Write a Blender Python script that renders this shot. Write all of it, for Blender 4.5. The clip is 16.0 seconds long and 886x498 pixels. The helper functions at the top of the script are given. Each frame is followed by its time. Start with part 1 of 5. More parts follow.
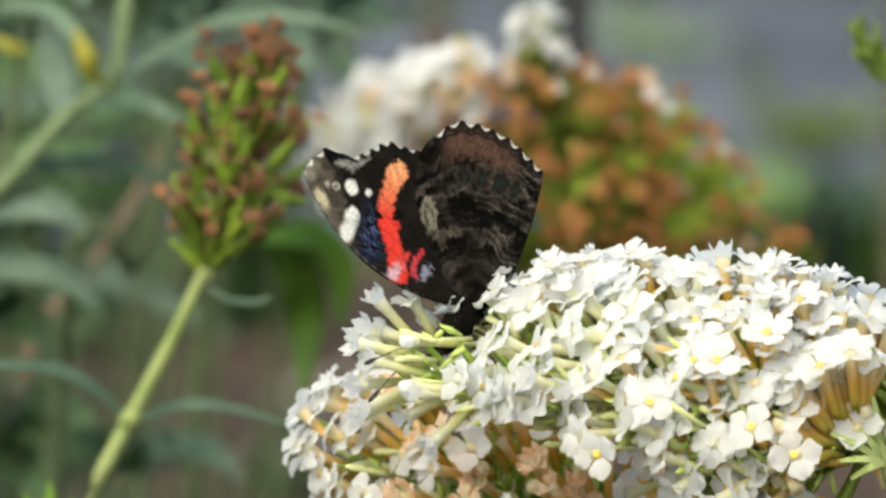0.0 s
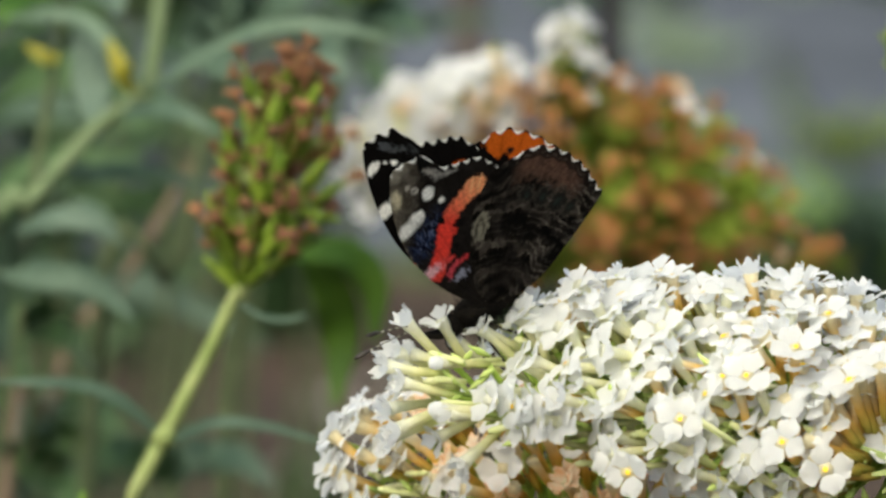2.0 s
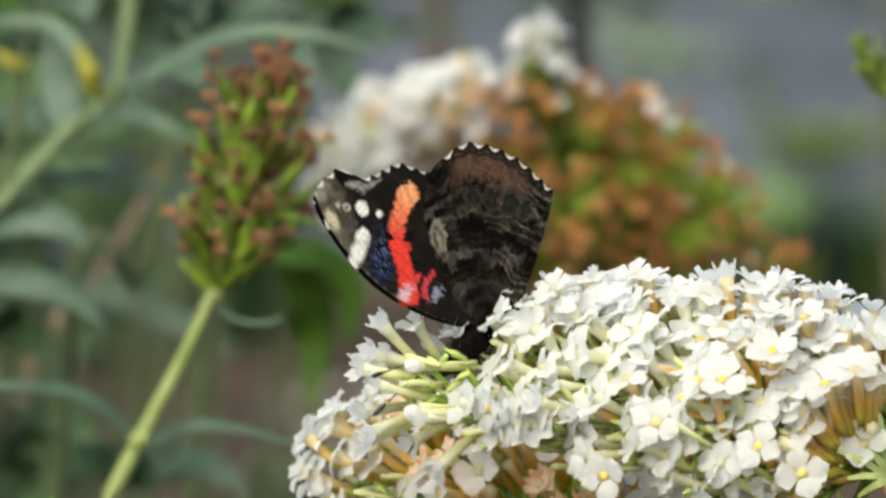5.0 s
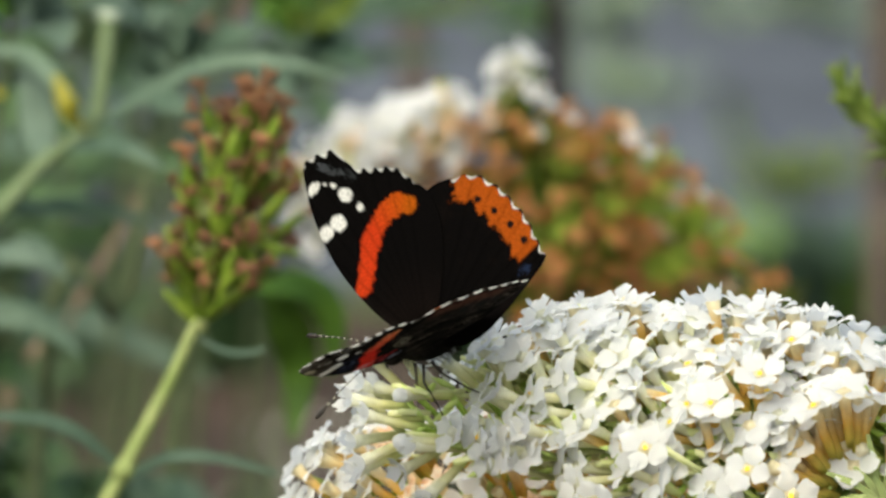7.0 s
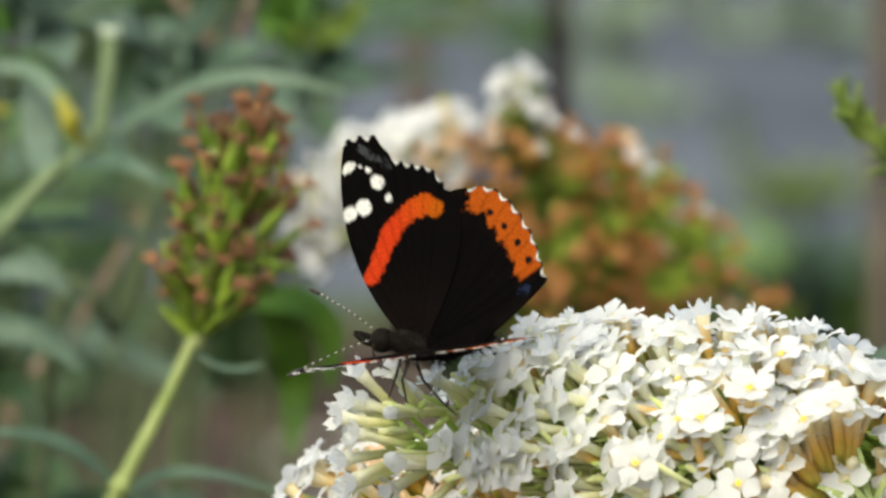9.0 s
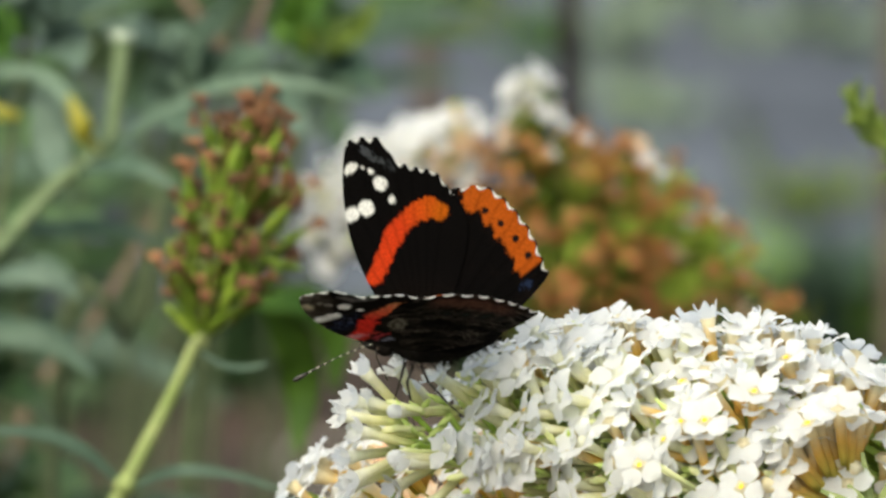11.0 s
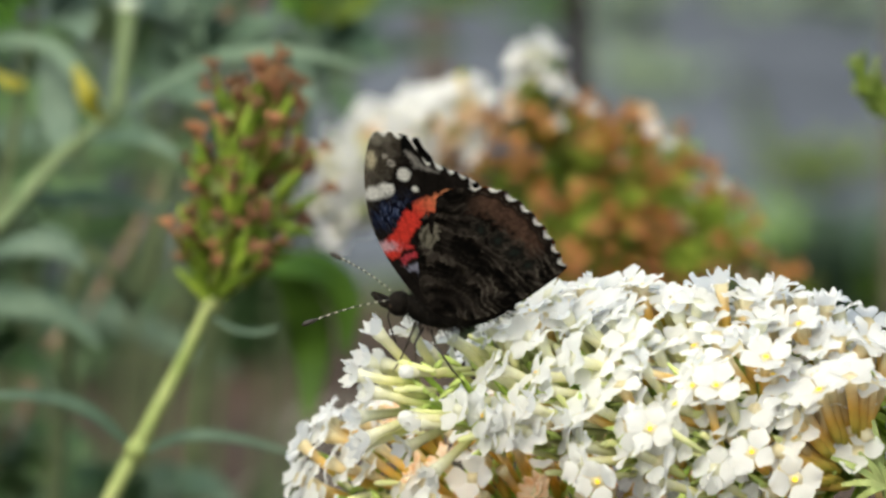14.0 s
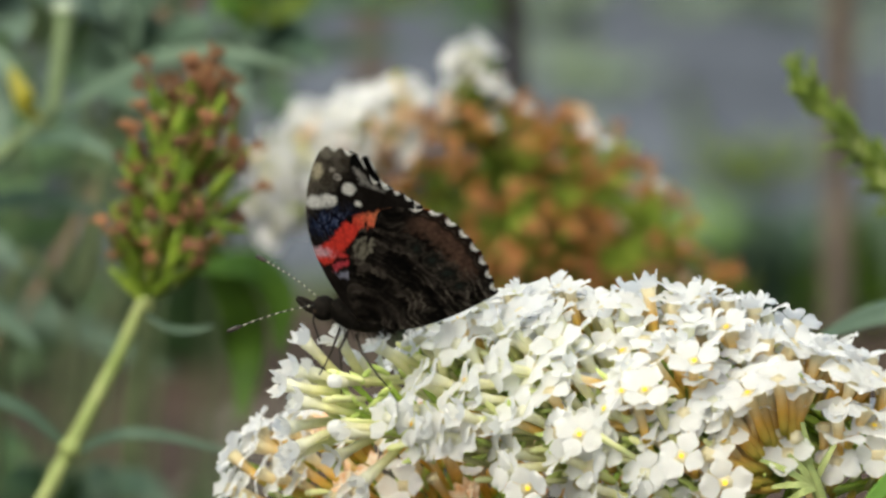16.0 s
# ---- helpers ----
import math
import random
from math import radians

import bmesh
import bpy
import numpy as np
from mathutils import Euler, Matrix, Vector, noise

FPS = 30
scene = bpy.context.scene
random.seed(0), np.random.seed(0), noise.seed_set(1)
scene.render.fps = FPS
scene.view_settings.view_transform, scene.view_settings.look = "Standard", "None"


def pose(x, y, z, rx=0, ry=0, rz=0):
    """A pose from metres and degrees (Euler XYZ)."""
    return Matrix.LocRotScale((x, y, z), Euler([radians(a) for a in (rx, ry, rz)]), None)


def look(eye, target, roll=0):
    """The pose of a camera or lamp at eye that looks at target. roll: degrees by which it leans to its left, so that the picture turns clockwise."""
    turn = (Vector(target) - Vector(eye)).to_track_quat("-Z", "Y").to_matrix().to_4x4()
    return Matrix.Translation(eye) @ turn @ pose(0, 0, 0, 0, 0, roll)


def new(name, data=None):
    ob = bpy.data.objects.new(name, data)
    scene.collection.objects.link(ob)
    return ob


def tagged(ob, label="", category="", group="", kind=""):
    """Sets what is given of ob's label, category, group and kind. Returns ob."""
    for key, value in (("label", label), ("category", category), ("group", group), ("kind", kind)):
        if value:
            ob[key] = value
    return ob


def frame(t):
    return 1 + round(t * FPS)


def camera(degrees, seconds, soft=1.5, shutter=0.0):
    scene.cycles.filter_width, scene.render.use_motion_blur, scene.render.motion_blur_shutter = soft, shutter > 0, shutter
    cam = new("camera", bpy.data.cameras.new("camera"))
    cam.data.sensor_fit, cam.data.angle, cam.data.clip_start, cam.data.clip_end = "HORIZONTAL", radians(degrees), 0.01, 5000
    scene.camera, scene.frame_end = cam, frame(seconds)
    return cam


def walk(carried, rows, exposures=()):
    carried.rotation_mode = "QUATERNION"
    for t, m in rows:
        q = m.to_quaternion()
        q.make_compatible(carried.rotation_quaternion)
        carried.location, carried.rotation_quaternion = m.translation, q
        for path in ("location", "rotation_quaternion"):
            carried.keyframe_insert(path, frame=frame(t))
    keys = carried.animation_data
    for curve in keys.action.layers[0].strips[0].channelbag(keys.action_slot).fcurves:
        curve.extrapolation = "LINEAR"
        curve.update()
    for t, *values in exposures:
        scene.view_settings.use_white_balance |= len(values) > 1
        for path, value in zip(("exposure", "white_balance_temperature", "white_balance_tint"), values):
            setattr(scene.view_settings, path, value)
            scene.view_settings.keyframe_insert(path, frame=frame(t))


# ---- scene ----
TILT = 12.0
EYE = (0.0, 0.0, 1.45)
FOCUS = 0.9

cam = camera(8.0, 16.0, soft=2.7)
cam.data.dof.use_dof = True
cam.data.dof.focus_distance = 0.897
cam.data.dof.aperture_fstop = 29.0
# seconds, turn to the left and tilt upwards in degrees
CAM = [
    (0, 0.0, 0.0), (0.5, 0.1278, -0.0869), (1, 0.23, -0.1022),
    (1.5, 0.2913, -0.0102), (2, 0.3066, 0.0869), (2.5, 0.1891, 0.1226),
    (3, 0.0562, 0.1789), (3.5, 0.0256, 0.184), (4, 0.0256, 0.1329),
    (6.3, -0.0358, 0.1482), (6.5, -0.1329, 0.2351), (7, -0.184, 0.4037),
    (7.5, -0.2402, 0.5059), (8, -0.1789, 0.5621), (8.5, -0.1942, 0.5877),
    (9, -0.1635, 0.5519), (9.2, -0.138, 0.5161), (11.3, -0.0153, 0.6388),
    (11.5, 0.0562, 0.6848), (12, 0.0409, 0.8177), (12.5, 0.0102, 0.7666),
    (13, -0.046, 0.5213), (13.5, -0.0051, 0.3271), (14, 0.0, 0.322),
    (14.5, -0.138, 0.3833), (15, -0.4293, 0.5213), (15.5, -0.5468, 0.4344),
    (16, -0.5877, 0.3271),
]
walk(cam, [(t, pose(*EYE, 90 - TILT + up, 0, left)) for t, left, up in CAM], [(t, stops, 6800, -2) for t, stops in ((0, 0.78), (0.4, 0.66), (4, 0.68), (6.5, 0.71), (8.5, 0.77), (15.2, 0.76), (16, 0.67))])

# the stage: x to the right, y away from the camera, z up, in millimetres round the flower
STAGE = Matrix.Translation(look(EYE, (0, math.cos(radians(TILT)), EYE[2] - math.sin(radians(TILT)))) @ Vector((0, 0, -FOCUS))) @ pose(0, 0, 0, -TILT)


def S(x, y, z):
    """A place on the stage, in millimetres, as a place in the world."""
    return STAGE @ Vector((x / 1000, y / 1000, z / 1000))


def farther(k):
    """The stage's pose moved away from the camera by the factor k; a thing on it is scaled by k too."""
    eye = Vector(EYE)
    return Matrix.Translation(eye + k * (STAGE.translation - eye)) @ STAGE.to_3x3().to_4x4()


# ---- light ----
SUN_UP, SUN_ROUND = 57.0, 208.0
world = bpy.data.worlds.new("world")
scene.world = world
world.use_nodes = True
nt = world.node_tree
sky = nt.nodes.new("ShaderNodeTexSky")
sky.sky_type = "NISHITA"
sky.sun_disc = False
sky.sun_elevation, sky.sun_rotation = radians(SUN_UP), radians(SUN_ROUND)
sky.air_density, sky.dust_density = 1.0, 7.0
nt.nodes["Background"].inputs["Strength"].default_value = 0.15
nt.links.new(sky.outputs[0], nt.nodes["Background"].inputs["Color"])
sun = new("sun", bpy.data.lights.new("sun", "SUN"))
sun.data.energy, sun.data.angle, sun.data.color = 1.5, radians(90), (1.0, 0.95, 0.87)
a, e = radians(SUN_ROUND), radians(SUN_UP)
sun.matrix_world = look(Vector((math.sin(a) * math.cos(e), math.cos(a) * math.cos(e), math.sin(e))) * 20, (0, 0, 0))


# ---- materials ----
def nodes(name, rough=0.6):
    m = bpy.data.materials.new(name)
    m.use_nodes = True
    t = m.node_tree
    b = t.nodes["Principled BSDF"]
    b.inputs["Roughness"].default_value = rough
    b.inputs["Specular IOR Level"].default_value = 0.3
    return m, t, b


def node(t, kind, **sockets):
    n = t.nodes.new(kind)
    for key, value in sockets.items():
        n.inputs[key].default_value = value
    return n


def ramp(t, fac, stops):
    n = t.nodes.new("ShaderNodeValToRGB")
    while len(n.color_ramp.elements) < len(stops):
        n.color_ramp.elements.new(0.5)
    for e, (p, c) in zip(n.color_ramp.elements, stops):
        e.position, e.color = p, (*c, 1)
    t.links.new(fac, n.inputs[0])
    return n.outputs[0]


def mix(t, fac, a, b, how="MIX"):
    n = t.nodes.new("ShaderNodeMix")
    n.data_type, n.blend_type = "RGBA", how
    for socket, v in ((n.inputs[0], fac), (n.inputs[6], a), (n.inputs[7], b)):
        if isinstance(v, bpy.types.NodeSocket):
            t.links.new(v, socket)
        elif isinstance(v, tuple):
            socket.default_value = (*v, 1)
        else:
            socket.default_value = v
    return n.outputs[2]


def noisy(t, scale, detail=4.0, coords="Object"):
    n = node(t, "ShaderNodeTexNoise", Scale=scale, Detail=detail)
    t.links.new(t.nodes.new("ShaderNodeTexCoord").outputs[coords], n.inputs["Vector"])
    return n.outputs["Fac"]


def relief(t, b, fac, strength, depth):
    n = node(t, "ShaderNodeBump", Strength=strength, Distance=depth)
    t.links.new(fac, n.inputs["Height"])
    t.links.new(n.outputs[0], b.inputs["Normal"])


def see_through(m, t, b, colour, share):
    """Lets light through a thin petal or leaf."""
    tr = t.nodes.new("ShaderNodeBsdfTranslucent")
    if isinstance(colour, tuple):
        tr.inputs[0].default_value = (*colour, 1)
    else:
        t.links.new(colour, tr.inputs[0])
    mx = t.nodes.new("ShaderNodeMixShader")
    mx.inputs[0].default_value = share
    t.links.new(b.outputs[0], mx.inputs[1])
    t.links.new(tr.outputs[0], mx.inputs[2])
    t.links.new(mx.outputs[0], t.nodes["Material Output"].inputs[0])


def two_tone(name, stops, scale, rough=0.6, shift=0.25, bump=0.2, depth=0.0002, through_share=0.0, detail=4.0):
    """A mottled natural surface: a ramp over noise, shifted from object to object."""
    m, t, b = nodes(name, rough)
    fac = noisy(t, scale, detail)
    info = t.nodes.new("ShaderNodeObjectInfo")
    mm = node(t, "ShaderNodeMath")
    mm.operation = "MULTIPLY_ADD"
    t.links.new(info.outputs["Random"], mm.inputs[0])
    mm.inputs[1].default_value = shift
    t.links.new(fac, mm.inputs[2])
    sub = node(t, "ShaderNodeMath")
    sub.operation = "SUBTRACT"
    t.links.new(mm.outputs[0], sub.inputs[0])
    sub.inputs[1].default_value = shift / 2
    c = ramp(t, sub.outputs[0], stops)
    t.links.new(c, b.inputs["Base Color"])
    if bump:
        relief(t, b, noisy(t, scale * 4), bump, depth)
    if through_share:
        see_through(m, t, b, c, through_share)
    return m


def tube_material(name, low, mid, high, length):
    """A corolla tube: its colour runs from the calyx to the mouth."""
    m, t, b = nodes(name, 0.5)
    xyz = t.nodes.new("ShaderNodeSeparateXYZ")
    t.links.new(t.nodes.new("ShaderNodeTexCoord").outputs["Object"], xyz.inputs[0])
    mp = node(t, "ShaderNodeMapRange")
    mp.inputs["From Max"].default_value = length
    t.links.new(xyz.outputs[2], mp.inputs["Value"])
    c = ramp(t, mp.outputs[0], [(0.0, low), (0.45, mid), (0.95, high)])
    info = t.nodes.new("ShaderNodeObjectInfo")
    v = ramp(t, info.outputs["Random"], [(0.0, (0.88, 0.86, 0.74)), (1.0, (1.0, 1.0, 0.95))])
    c = mix(t, 1.0, c, v, "MULTIPLY")
    c = mix(t, 1.0, c, ramp(t, noisy(t, 500), [(0.3, (0.8, 0.8, 0.75)), (0.7, (1, 1, 1))]), "MULTIPLY")
    t.links.new(c, b.inputs["Base Color"])
    see_through(m, t, b, c, 0.55)
    return m


def petal_material(name, light, dark, share=0.5):
    m, t, b = nodes(name, 0.55)
    c = ramp(t, noisy(t, 420, 5), [(0.35, dark), (0.6, light)])
    info = t.nodes.new("ShaderNodeObjectInfo")
    c = mix(t, 1.0, c, ramp(t, info.outputs["Random"], [(0.0, (0.93, 0.94, 0.96)), (1.0, (1, 1, 1))]), "MULTIPLY")
    t.links.new(c, b.inputs["Base Color"])
    relief(t, b, noisy(t, 900), 0.2, 0.0001)
    see_through(m, t, b, c, share)
    return m


PETAL = petal_material("white petal", (0.88, 0.89, 0.9), (0.84, 0.85, 0.865), 0.66)
# back head's petals: past their prime, with its partial shade greyed into the colour
PETAL_WORN_SHADED = petal_material("weathered petal greyed by shade", (0.75, 0.76, 0.775), (0.66, 0.665, 0.67), 0.45)
PETAL_OLD = petal_material("cream petal", (0.92, 0.8, 0.64), (0.86, 0.5, 0.25), 0.6)
PETAL_DRY = petal_material("withered petal", (0.54, 0.26, 0.105), (0.27, 0.105, 0.036), 0.35)
EYE_YELLOW = two_tone("yellow throat", [(0.3, (0.8, 0.47, 0.02)), (0.7, (0.9, 0.66, 0.06))], 900, bump=0)
TUBE_NEW = tube_material("fresh tube", (0.7, 0.78, 0.32), (0.9, 0.89, 0.58), (0.92, 0.93, 0.88), 0.0085)
TUBE_AGED = tube_material("ageing tube", (0.6, 0.58, 0.12), (0.92, 0.62, 0.18), (0.93, 0.87, 0.72), 0.0085)
TUBE_DRY = tube_material("spent tube", (0.24, 0.23, 0.05), (0.45, 0.21, 0.055), (0.46, 0.23, 0.08), 0.0085)
CAPSULE = two_tone("green capsule", [(0.22, (0.1, 0.07, 0.015)), (0.36, (0.11, 0.19, 0.015)), (0.75, (0.31, 0.42, 0.055))], 260, 0.5, 0.5, through_share=0.3)
BRACT = two_tone("green bract", [(0.3, (0.4, 0.56, 0.1)), (0.7, (0.66, 0.77, 0.28))], 260, 0.5, 0.4, through_share=0.4)
HUSK = two_tone("brown husk", [(0.3, (0.07, 0.033, 0.016)), (0.7, (0.25, 0.115, 0.055))], 300, 0.8, 0.4)
GAP_PALE = two_tone("pale gap filler", [(0.3, (0.76, 0.8, 0.4)), (0.7, (0.9, 0.9, 0.66))], 200, 0.5, 0.2, through_share=0.45)
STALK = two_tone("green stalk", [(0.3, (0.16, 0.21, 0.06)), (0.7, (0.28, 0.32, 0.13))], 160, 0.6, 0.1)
# stalk green darkened, so the background stems carry their shade in the colour
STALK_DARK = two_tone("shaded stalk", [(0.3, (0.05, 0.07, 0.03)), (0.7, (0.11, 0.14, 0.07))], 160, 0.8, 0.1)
STALK_GREY = two_tone("felted stalk", [(0.3, (0.085, 0.125, 0.06)), (0.7, (0.16, 0.21, 0.11))], 160, 0.8, 0.1)
BARK = two_tone("brown bark", [(0.3, (0.1, 0.07, 0.05)), (0.7, (0.24, 0.18, 0.13))], 90, 0.9, 0.2, 0.5)
LEAF = two_tone("grey-green leaf", [(0.25, (0.036, 0.07, 0.046)), (0.75, (0.095, 0.15, 0.105))], 120, 0.55, 0.35, through_share=0.25)
LEAF_PALE = two_tone("pale felted leaf", [(0.25, (0.055, 0.096, 0.068)), (0.75, (0.12, 0.172, 0.132))], 120, 0.6, 0.2, through_share=0.2)
LEAF_DARK = two_tone("dark leaf", [(0.25, (0.014, 0.034, 0.012)), (0.75, (0.06, 0.115, 0.042))], 100, 0.5, 0.5, through_share=0.2)
LEAF_LIME = two_tone("lime leaf", [(0.25, (0.07, 0.16, 0.015)), (0.75, (0.2, 0.33, 0.05))], 100, 0.5, 0.3, through_share=0.3)
LEAF_MID = two_tone("fresh green leaf", [(0.25, (0.04, 0.11, 0.012)), (0.75, (0.12, 0.24, 0.035))], 100, 0.5, 0.4, through_share=0.35)
LEAF_FELT = two_tone("white-felted leaf", [(0.25, (0.09, 0.145, 0.1)), (0.75, (0.18, 0.25, 0.185))], 120, 0.6, 0.2, through_share=0.25)
LEAF_OLIVE = two_tone("olive green bud", [(0.25, (0.065, 0.115, 0.016)), (0.75, (0.2, 0.27, 0.042))], 160, 0.5, 0.4, through_share=0.3)
MOSS = two_tone("pale dry moss", [(0.25, (0.11, 0.155, 0.1)), (0.75, (0.21, 0.275, 0.19))], 60, 0.8, 0.3, through_share=0.2)
LEAF_GREEN = two_tone("mid green leaf", [(0.25, (0.032, 0.08, 0.008)), (0.75, (0.085, 0.165, 0.02))], 100, 0.5, 0.3, through_share=0.3)
LEAF_YELLOW = two_tone("yellowed leaf", [(0.25, (0.2, 0.2, 0.02)), (0.75, (0.4, 0.35, 0.035))], 100, 0.5, 0.3, through_share=0.3)


# ---- building blocks ----
def mesh(name, verts, faces, *mats, smooth=True, picks=None):
    me = bpy.data.meshes.new(name)
    me.from_pydata([tuple(v) for v in verts], [], [tuple(f) for f in faces])
    for m in mats:
        me.materials.append(m)
    if smooth:
        me.polygons.foreach_set("use_smooth", [True] * len(me.polygons))
    if picks is not None:
        me.polygons.foreach_set("material_index", picks)
    me.update()
    return me


def thing(name, label, category, group="", at=None, data=None):
    ob = tagged(new(name, data), label, category, group)
    if at is not None:
        ob.matrix_basis = at
    return ob


def part(name, data, parent, m=None, label=""):
    ob = new(name, data)
    ob.parent = parent
    if m is not None:
        ob.matrix_basis = m
    if label:
        ob["label"] = label
    return ob


class Soup:
    """Collects quads and triangles of one mesh."""

    def __init__(self):
        self.v, self.f = [], []

    def add(self, verts, faces, m=None):
        k = len(self.v)
        self.v += [m @ Vector(v) if m is not None else Vector(v) for v in verts]
        self.f += [tuple(i + k for i in f) for f in faces]

    def mesh(self, name, *mats):
        return mesh(name, self.v, self.f, *mats)


def tube(points, radii, sides=8, caps=True):
    """A round rod along a line of points, in the points' own units."""
    pts = [Vector(p) for p in points]
    verts, faces = [], []
    ref = Vector((0.3, 0.2, 1)).normalized()
    for i, p in enumerate(pts):
        d = (pts[min(i + 1, len(pts) - 1)] - pts[max(i - 1, 0)]).normalized()
        x = d.cross(ref if abs(d.dot(ref)) < 0.95 else Vector((1, 0, 0))).normalized()
        y = d.cross(x)
        r = radii[i] if isinstance(radii, (list, tuple)) else radii
        for k in range(sides):
            a = 2 * math.pi * k / sides
            verts.append(p + r * (math.cos(a) * x + math.sin(a) * y))
    for i in range(len(pts) - 1):
        for k in range(sides):
            n = (k + 1) % sides
            faces.append((i * sides + k, i * sides + n, (i + 1) * sides + n, (i + 1) * sides + k))
    if caps:
        faces.append(tuple(range(sides - 1, -1, -1)))
        faces.append(tuple(range((len(pts) - 1) * sides, len(pts) * sides)))
    return verts, faces


def bend(points, steps=6):
    """A smooth line through points (Catmull-Rom)."""
    p = [Vector(q) for q in points]
    p = [2 * p[0] - p[1], *p, 2 * p[-1] - p[-2]]
    out = []
    for i in range(1, len(p) - 2):
        for k in range(steps):
            s = k / steps
            out.append(0.5 * (2 * p[i] + (p[i + 1] - p[i - 1]) * s + (2 * p[i - 1] - 5 * p[i] + 4 * p[i + 1] - p[i + 2]) * s * s
                              + (3 * p[i] - p[i - 1] - 3 * p[i + 1] + p[i + 2]) * s ** 3))
    return [*out, p[-2]]


def aim(d, spin=0.0):
    """A turn that takes +z to the direction d."""
    return Vector(d).to_track_quat("Z", "Y").to_matrix().to_4x4() @ Matrix.Rotation(spin, 4, "Z")


def mm(*v):
    return Vector(v) / 1000


def leaf_mesh(name, line, width, mat, face=(0, -1, 0.4), fold=0.25, thick=0.35):
    """A lance-shaped leaf along a line (mm), folded along its midrib, with some thickness."""
    pts = bend(line, 7)
    n = len(pts)
    up = Vector(face).normalized()
    verts, faces = [], []
    for i, p in enumerate(pts):
        s = i / (n - 1)
        d = (pts[min(i + 1, n - 1)] - pts[max(i - 1, 0)]).normalized()
        side = d.cross(up).normalized()
        nor = side.cross(d).normalized()
        w = width * (math.sin(math.pi * min(1, s * 0.96 + 0.03)) ** 0.8) * (1 - 0.25 * s) + 0.25
        ripple = 0.06 * width * math.sin(9 * s + width)
        for lay in (0, 1):
            for k in (-1, -0.5, 0, 0.5, 1):
                q = p + side * (k * w) + nor * (abs(k) * fold * w + ripple * abs(k) - lay * thick * (1 - 0.8 * abs(k)))
                verts.append(q / 1000)
    for i in range(n - 1):
        a, b = i * 10, (i + 1) * 10
        for k in range(4):
            faces.append((a + k, a + k + 1, b + k + 1, b + k))
            faces.append((a + 5 + k, b + 5 + k, b + 6 + k, a + 6 + k))
        faces.append((a, b, b + 5, a + 5))
        faces.append((a + 4, a + 9, b + 9, b + 4))
    return mesh(name, verts, faces, mat)


# ---- ground and distance ----
def grid_ground():
    bm = bmesh.new()
    xs = sorted(set([-3000, -800, -200, -50, -15] + [round(-6 + 0.5 * i, 2) for i in range(25)] + [15, 50, 200, 800, 3000]))
    ys = sorted(set([-3000, -800, -200, -50, -15, -5] + [round(-3 + 0.5 * i, 2) for i in range(20)] + [9, 15, 50, 200, 800, 3000]))
    vs = [[bm.verts.new((x, y, -0.02 + 0.02 * noise.noise((x * 1.3, y * 1.3, 0)) if abs(x) < 7 and -3 < y < 6.6 else -0.03)) for x in xs] for y in ys]
    for j in range(len(ys) - 1):
        for i in range(len(xs) - 1):
            bm.faces.new((vs[j][i], vs[j][i + 1], vs[j + 1][i + 1], vs[j + 1][i]))
    me = bpy.data.meshes.new("ground")
    bm.to_mesh(me)
    bm.free()
    me.materials.append(two_tone("garden soil", [(0.3, (0.014, 0.0095, 0.007)), (0.7, (0.056, 0.037, 0.027))], 9, 1.0, 0, 0.8, 0.01))
    return tagged(new("ground", me), "dark brown bare garden soil under the shrub", "ground", kind="structure")


grid_ground()


# ---- paving beyond the bed ----
def paving():
    SLATE = two_tone("grey slate slab", [(0.3, (0.048, 0.055, 0.071)), (0.7, (0.095, 0.107, 0.133))], 5, 1.0, 0.3, 0.4, 0.003)
    SLATE.node_tree.nodes["Principled BSDF"].inputs["Specular IOR Level"].default_value = 0.05
    ob = tagged(new("pavement"), "blue-grey paving slabs with mossy joints", "paving", kind="structure")
    bed = mesh("bed", [(-1.6, 6.85, -0.01), (2.2, 6.85, -0.01), (2.2, 12.8, -0.01), (-1.6, 12.8, -0.01),
                       (-1.6, 6.85, -0.06), (2.2, 6.85, -0.06), (2.2, 12.8, -0.06), (-1.6, 12.8, -0.06)],
               [(0, 1, 2, 3), (4, 7, 6, 5), (0, 4, 5, 1), (1, 5, 6, 2), (2, 6, 7, 3), (3, 7, 4, 0)],
               two_tone("mossy joint", [(0.3, (0.05, 0.07, 0.03)), (0.7, (0.1, 0.15, 0.06))], 8, 0.95, 0, 0.5, 0.004), smooth=False)
    part("joint_bed", bed, ob)
    w, d, h = 0.6, 0.585, 0.03
    q = 0.012
    me = mesh("slab", [(q, q, h), (w - q, q, h), (w - q, d - q, h), (q, d - q, h), (0, 0, h - q), (w, 0, h - q), (w, d, h - q), (0, d, h - q),
                       (0, 0, 0), (w, 0, 0), (w, d, 0), (0, d, 0)],
              [(0, 1, 2, 3), (0, 4, 5, 1), (1, 5, 6, 2), (2, 6, 7, 3), (3, 7, 4, 0), (4, 8, 9, 5), (5, 9, 10, 6), (6, 10, 11, 7), (7, 11, 8, 4)], SLATE, smooth=False)
    for j in range(10):
        for i in range(6):
            part("slab", me, ob, pose(-1.58 + 0.62 * i + 0.3 * (j % 2) * 0.4, 6.88 + 0.6 * j, -0.012, random.uniform(-0.3, 0.3), random.uniform(-0.3, 0.3), 0))


paving()


# ---- florets ----
def floret_tube(name, length, r, mat, curve=0.6):
    pts = [(curve * (k / 6) ** 2, 0, length * k / 6) for k in range(7)]
    rad = [0.55 * r, 0.8 * r, 0.85 * r, 0.85 * r, 0.9 * r, 1.0 * r, 1.35 * r]
    v, f = tube(pts, rad, 8)
    return mesh(name, [Vector(p) / 1000 for p in v], f, mat)


